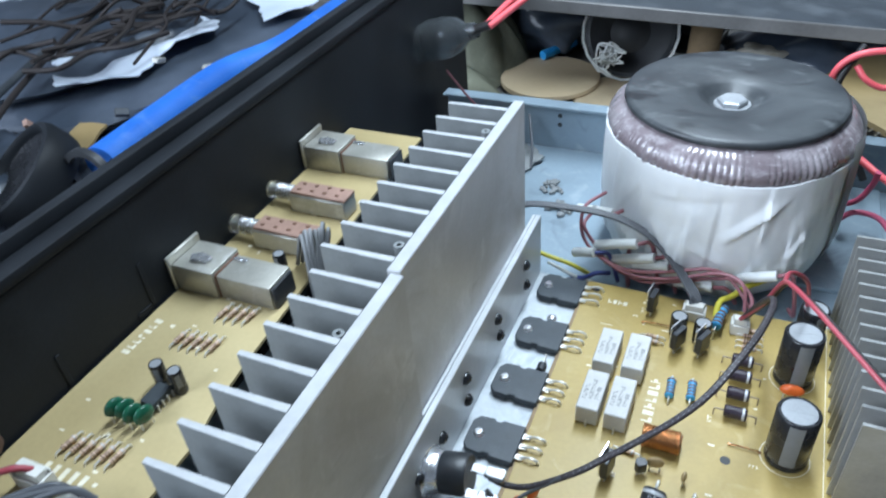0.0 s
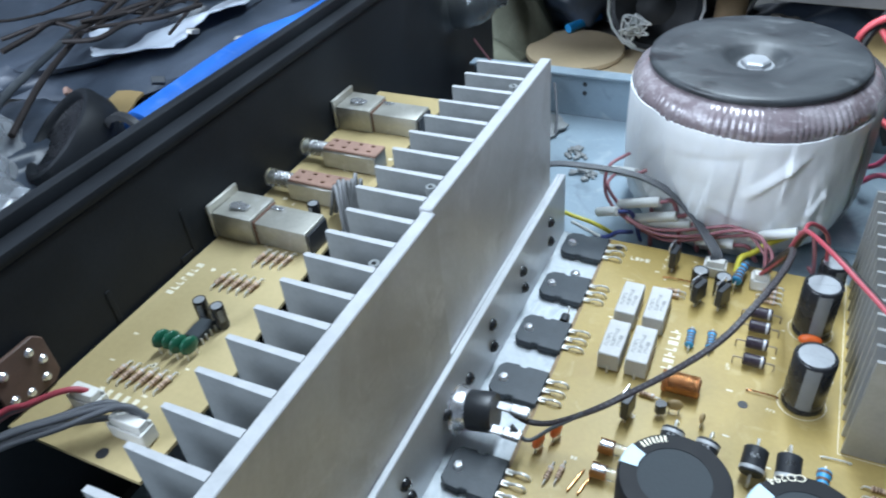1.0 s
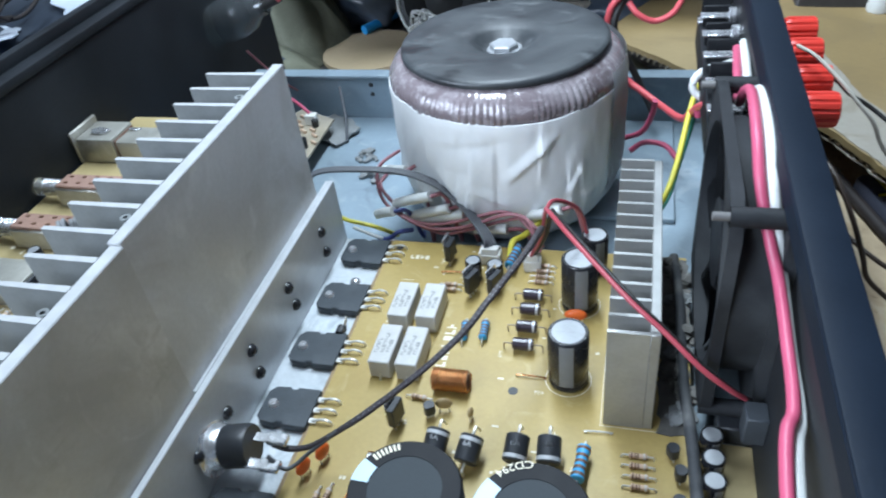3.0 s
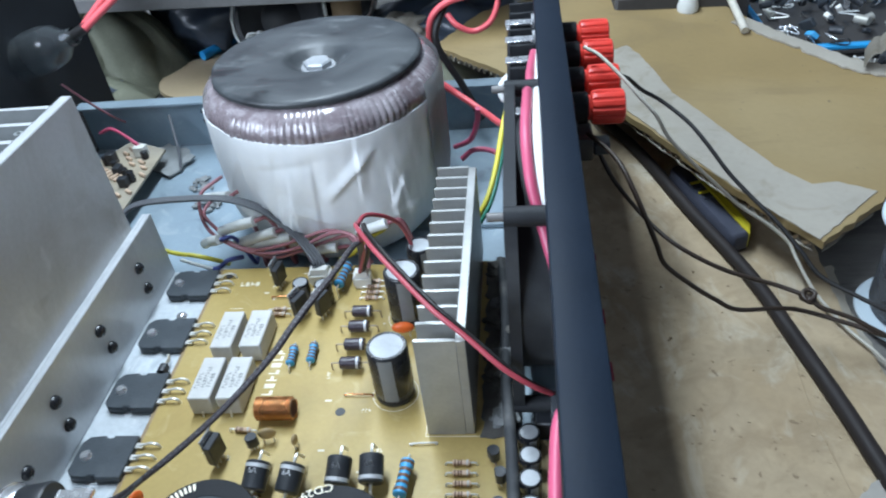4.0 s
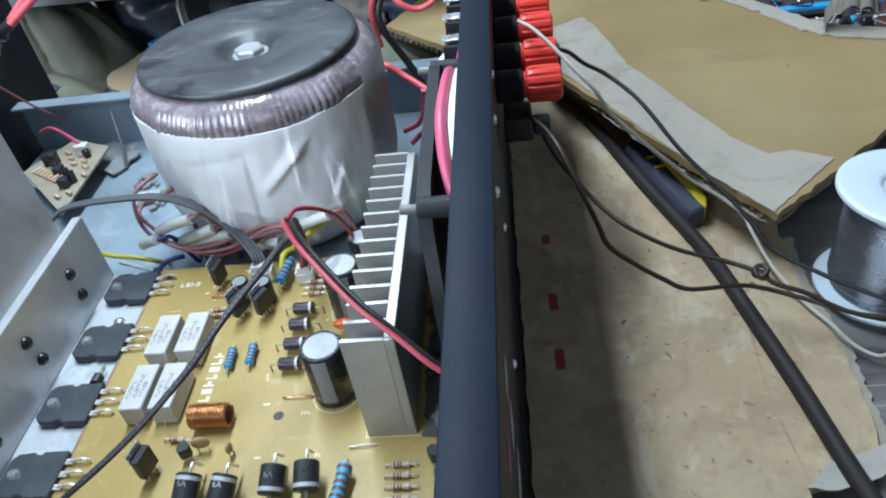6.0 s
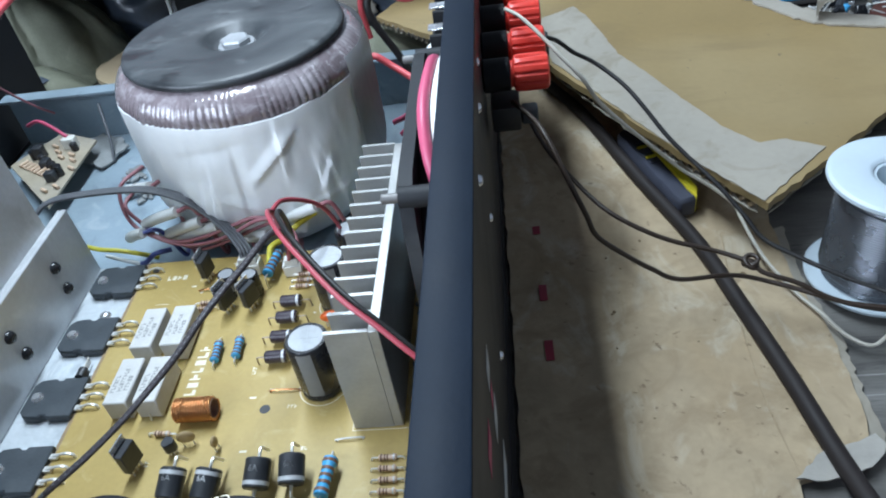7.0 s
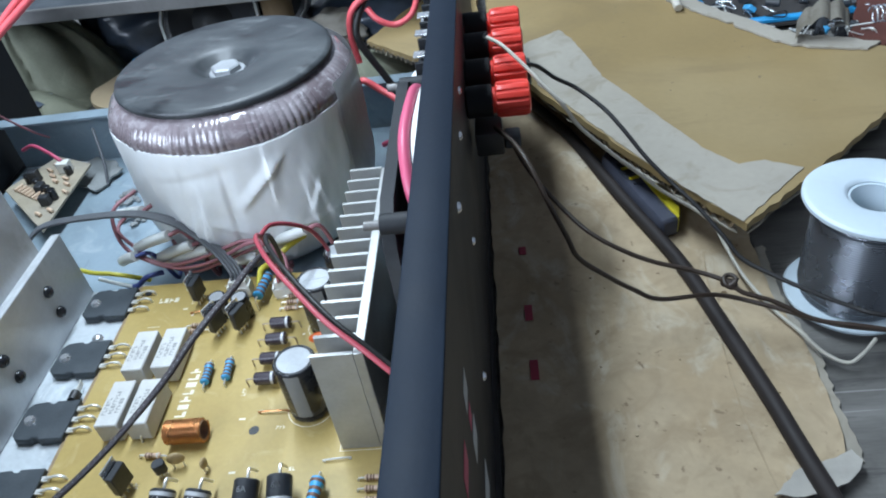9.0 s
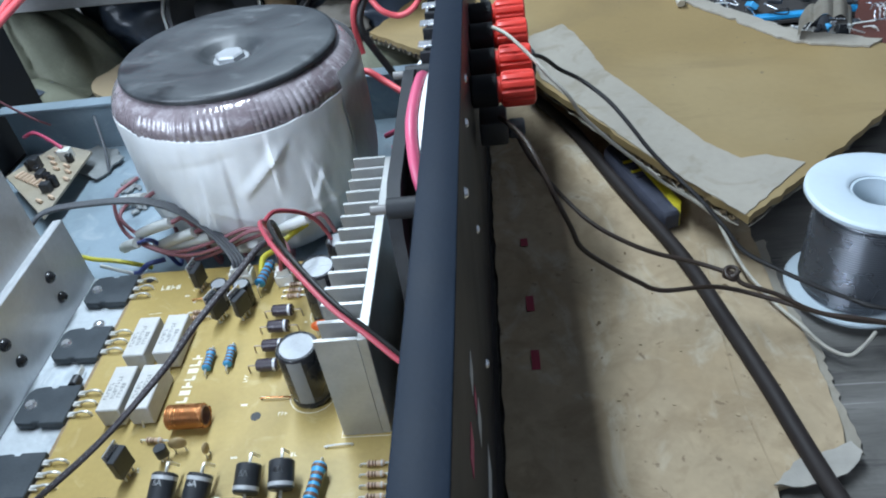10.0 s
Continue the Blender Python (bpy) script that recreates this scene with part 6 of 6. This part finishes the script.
solid("olive_cloth", drape(-276, 392, 62, 58, 74, 2), OLIVE, "crumpled olive-green cloth heaped behind the case", "cloth", smooth=70)
solid("olive_cloth", drape(-262, 326, 46, 34, 26, 5, 7), OLIVE, "low fold of olive-green cloth behind the case", "cloth", smooth=70)
solid("dark_bag", crumpled(-205, 446, 10, 50, 34, 34, 8), DARKBAG, "crumpled dark plastic bag behind the case", "bag", smooth=60)
solid("dark_bag", crumpled(-290, 330, -6, 40, 50, 20, 11), DARKBAG, "crumpled dark plastic bag behind the case", "bag", smooth=60)
solid("dark_bag", crumpled(20, 420, 0, 60, 40, 24, 14), DARKBAG, "crumpled dark plastic bag behind the case", "bag", smooth=60)
solid("olive_cloth", drape(0, 330, 46, 34, 26, 17, 7), OLIVE, "crumpled olive-green cloth behind the transformer", "cloth", smooth=60)
wire("marker_pen", [(-198, 398, -7.6), (-188, 415, -7), (-178, 431, -6)], 4.2, PENBLUE, "bright blue plastic pen on the wooden disc", category="pen", per=2)


def speaker(cx, cy, cz, r, tilt, turn):
    s = thing("small_speaker", (cx, cy, -19), "black round speaker with a pale ribbed rim lying on its side", "speaker", "round speakers")
    m = Matrix.Translation((cx, cy, cz)) @ pose(0, 0, 0, tilt, 0, turn)
    part("basket", lathe([(0, -18), (r * 0.5, -18), (r * 0.6, -10), (r, 0), (r, 3), (r * 0.9, 3.4)], 40, None, m), EPOXY, s)
    part("cone", lathe([(r * 0.9, 3), (r * 0.45, -6), (r * 0.3, -4), (0, -1)], 40, None, m), BLACKPLASTIC, s)
    part("rim", lathe([(r * 1.02, -6), (r * 1.08, -6), (r * 1.08, 4), (r * 1.02, 4), (r * 1.02, -6)], 60, None, m, lambda a, z: 0.5 if math.sin(a * 40) > 0 else 0), WHITEWIRE, s, "pale ribbed rim")


speaker(-122, 398, 20, 37, 68, 8)
speaker(-78, 440, 20, 30, 62, -8)
rn = random.Random(50)
b = bmesh.new()
pts = [(-134 + rn.gauss(0, 6), 372 + rn.gauss(0, 5), 7 + rn.gauss(0, 6)) for _ in range(46)]
solid("string_tangle", tube(pts, 0.9, 6, 5), WHITEWIRE, "tangled ball of off-white string", "string", smooth=80)
solid("back_cardboard", rough_sheet(ragged([(14, 330), (78, 262), (95, 262), (95, 420), (48, 392)], 6, 0.8, 60), 12, 4, None, 1.0), CARDTOP, "piece of kraft cardboard behind the case", "cardboard")
solid("corrugated_edge", flutes((14, 328), (78, 260), 6.5, 11, 4), CARDTORN, "frayed corrugated edge of the cardboard", "cardboard", "frayed cardboard edges")
solid("back_cardboard", rough_sheet(ragged([(20, 262), (95, 256), (95, 300), (10, 320)], 6, 0.8, 61), -18, 3, None, 1.0), CARD, "piece of kraft cardboard behind the case", "cardboard")
solid("rusty_tube", rod((-62, 380, -18), (-60, 384, 40), 12, 20, 1.0), CARDDARK, "brown cylindrical part behind the speakers", "tube")
solid("pale_paper", crumpled(-20, 390, 4, 26, 20, 14, 23), CARDTORN, "crumpled pale paper behind the transformer", "paper", smooth=60)
bulb = thing("clear_bottle", (-225, 225, 40), "small clear plastic bottle hanging on two red leads", "bottle")
part("shell", lathe([(0, 0), (9, 0.6), (12.6, 3), (13.6, 8), (12.8, 20), (13.8, 26), (13.4, 38), (11, 46), (6, 52), (5, 60)], 36, None, along((-246, 223, 64), (-186, 220, 83))), CLEARTINT, bulb, "clear plastic shell")
part("lead", tube([(-177, 213, 88), (-159, 232, 101), (-125, 267, 125), (-60, 330, 175), (40, 420, 260)], 2.2, 10, 8), CORALWIRE, bulb, "coral-red lead")
part("lead", tube([(-181, 218, 87), (-165, 235, 102), (-130, 272, 128), (-66, 334, 178), (34, 425, 262)], 2.2, 10, 8), CORALWIRE, bulb, "coral-red lead")
part("sleeve", tube([(-194, 221, 80), (-186, 219, 84), (-177, 217, 88)], 3.0, 10, 6), BLACKWIRE, bulb, "black sleeve")
wire("thin_red_wire", [(-214, 224, 50), (-206, 232, 32), (-200, 240, 18), (-196, 246, 10)], 0.8, MAROONWIRE, "thin dark red wire hanging into the case")

# ---- on the bench, in front of the front panel ----
roll = thing("blue_roll", (-405, 200, 8.4), "blue foam roll lying along the front panel", "foam roll")
part("foam", tube([(-405, 82, 24), (-409, 141, 24), (-413, 205, 23.5), (-412, 237, 23), (-398, 285, 22), (-397, 350, 22), (-398, 430, 22)], 13.5, 20, 8), BLUETAPE, roll, "blue foam sleeve")
part("ring", lathe([(14, 0), (18.5, 0), (18.5, 5), (14, 5), (14, 0)], 32, None, along((-404, 68, 24), (-405, 90, 24))), BLACKPLASTIC, roll, "black end ring")
solid("roll_support", box(-430, -385, 100, 420, -19.5, 8.2, 3), BENCHDARK, "dark box under the blue roll", "box")
solid("dark_bag", crumpled(-620, 300, 6, 190, 160, 34, 31), DARKBAG, "crumpled dark plastic sheet on the bench", "bag", smooth=60)
solid("dark_bag", crumpled(-520, 60, -6, 70, 90, 22, 33), DARKBAG, "crumpled dark plastic bag on the bench", "bag", smooth=60)
solid("white_plastic_sheet", rough_sheet(ragged([(-840, 300), (-662, 272), (-640, 330), (-820, 400)], 8, 4, 36), 30, 1.0, lambda x, y: 14 * noise.noise(Vector((x, y, 3)) * 0.012), 4.0), SHEETWHITE, "crumpled white plastic sheet under black cables", "plastic sheet", smooth=60)
solid("white_plastic_sheet", rough_sheet(ragged([(-528, 160), (-590, 215), (-615, 262), (-566, 340), (-500, 330), (-470, 300), (-480, 200)], 8, 4, 38), 30, 1.0, lambda x, y: 16 * noise.noise(Vector((x, y, 5)) * 0.014), 4.0), SHEETWHITE, "crumpled white plastic sheet under black cables", "plastic sheet", smooth=60)
solid("white_plastic_sheet", rough_sheet(ragged([(-520, 400), (-440, 330), (-420, 380), (-470, 460)], 8, 4, 39), 34, 1.0, lambda x, y: 12 * noise.noise(Vector((x, y, 7)) * 0.014), 4.0), SHEETWHITE, "crumpled white plastic sheet under black cables", "plastic sheet", smooth=60)
solid("clear_bag", crumpled(-536, 4, 14, 62, 60, 58, 41, 4.2, 0.2, 5), BAGCLEAR, "clear plastic bag of small white parts", "bag", smooth=50)
solid("clear_bag", crumpled(-468, -52, 10, 58, 62, 52, 44, 4.6, 0.2, 5), BAGCLEAR, "clear crinkled plastic bag slumped on the bench", "bag", smooth=50)
solid("tan_card", rough_sheet(ragged([(-560, 66), (-522, 84), (-490, 74), (-486, 55), (-530, 50)], 8, 2, 70), 12, 2, None, 3), CARDTOP, "scrap of tan card among the cables", "cardboard")
solid("tan_card", rough_sheet(ragged([(-452, 80), (-464, 122), (-445, 128), (-432, 100), (-430, 78)], 8, 2, 71), 24, 2, None, 3), CARDTOP, "scrap of tan card among the cables", "cardboard")
rn = random.Random(77)
for i in range(24):
    x, y = rn.uniform(-620, -480), rn.uniform(150, 340)
    a = rn.gauss(1.2, 0.35)
    L = rn.uniform(80, 170)
    pts = [(x + L * (k / 4 - 0.5) * math.cos(a) + rn.uniform(-10, 10), y + L * (k / 4 - 0.5) * math.sin(a) + rn.uniform(-10, 10), 46 + rn.uniform(0, 14)) for k in range(5)]
    wire("black_cable", pts, rn.uniform(1.2, 2.6), BLACKSHEATH, "black cable tangled on the bench clutter", "tangled black cables", category="cable")
wire("black_cable", [(-480, 40, 30), (-512, 99, 40), (-545, 165, 44), (-580, 241, 46), (-600, 300, 46)], 2.4, BLACKSHEATH, "black cable tangled on the bench clutter", "tangled black cables", category="cable")
drum = thing("black_reel", (-470, 88, -19), "black plastic reel lying on the bench clutter", "reel")
rm = Matrix.Translation((-452, 62, 18)) @ pose(0, 0, 0, 30, -24, 0)
part("rim", lathe([(28, -14), (36, -12), (38, -6), (38, 8), (36, 12), (33, 13), (31, 11), (30.5, 6)], 48, None, rm), FRONTBLACK, drum)
part("dish", lathe([(30.6, 7), (22, 3), (12, 1), (0, 0.6)], 48, None, rm), SLEEVE, drum, "glossy dark dished face")
wire("metal_rod", [(-500, 40, 34), (-516, 67, 40), (-545, 131, 41), (-573, 195, 42)], 3.0, DUSTYPLASTIC, "straight dull grey rod lying across the clutter", category="rod")
for i in range(5):
    x, y = rn.uniform(-520, -430), rn.uniform(90, 260)
    solid("loose_component", join(None, box(-5, 5, -3, 3, -2, 2, 0.5), Matrix.Translation((x, y, 26 + rn.uniform(0, 16))) @ pose(0, 0, 0, rn.uniform(0, 60), rn.uniform(0, 60), rn.uniform(0, 180))), rn.choice((JACKMETAL, PAXOLIN, DUSTYPLASTIC)), "loose dull part among the clutter", "component", "loose parts")
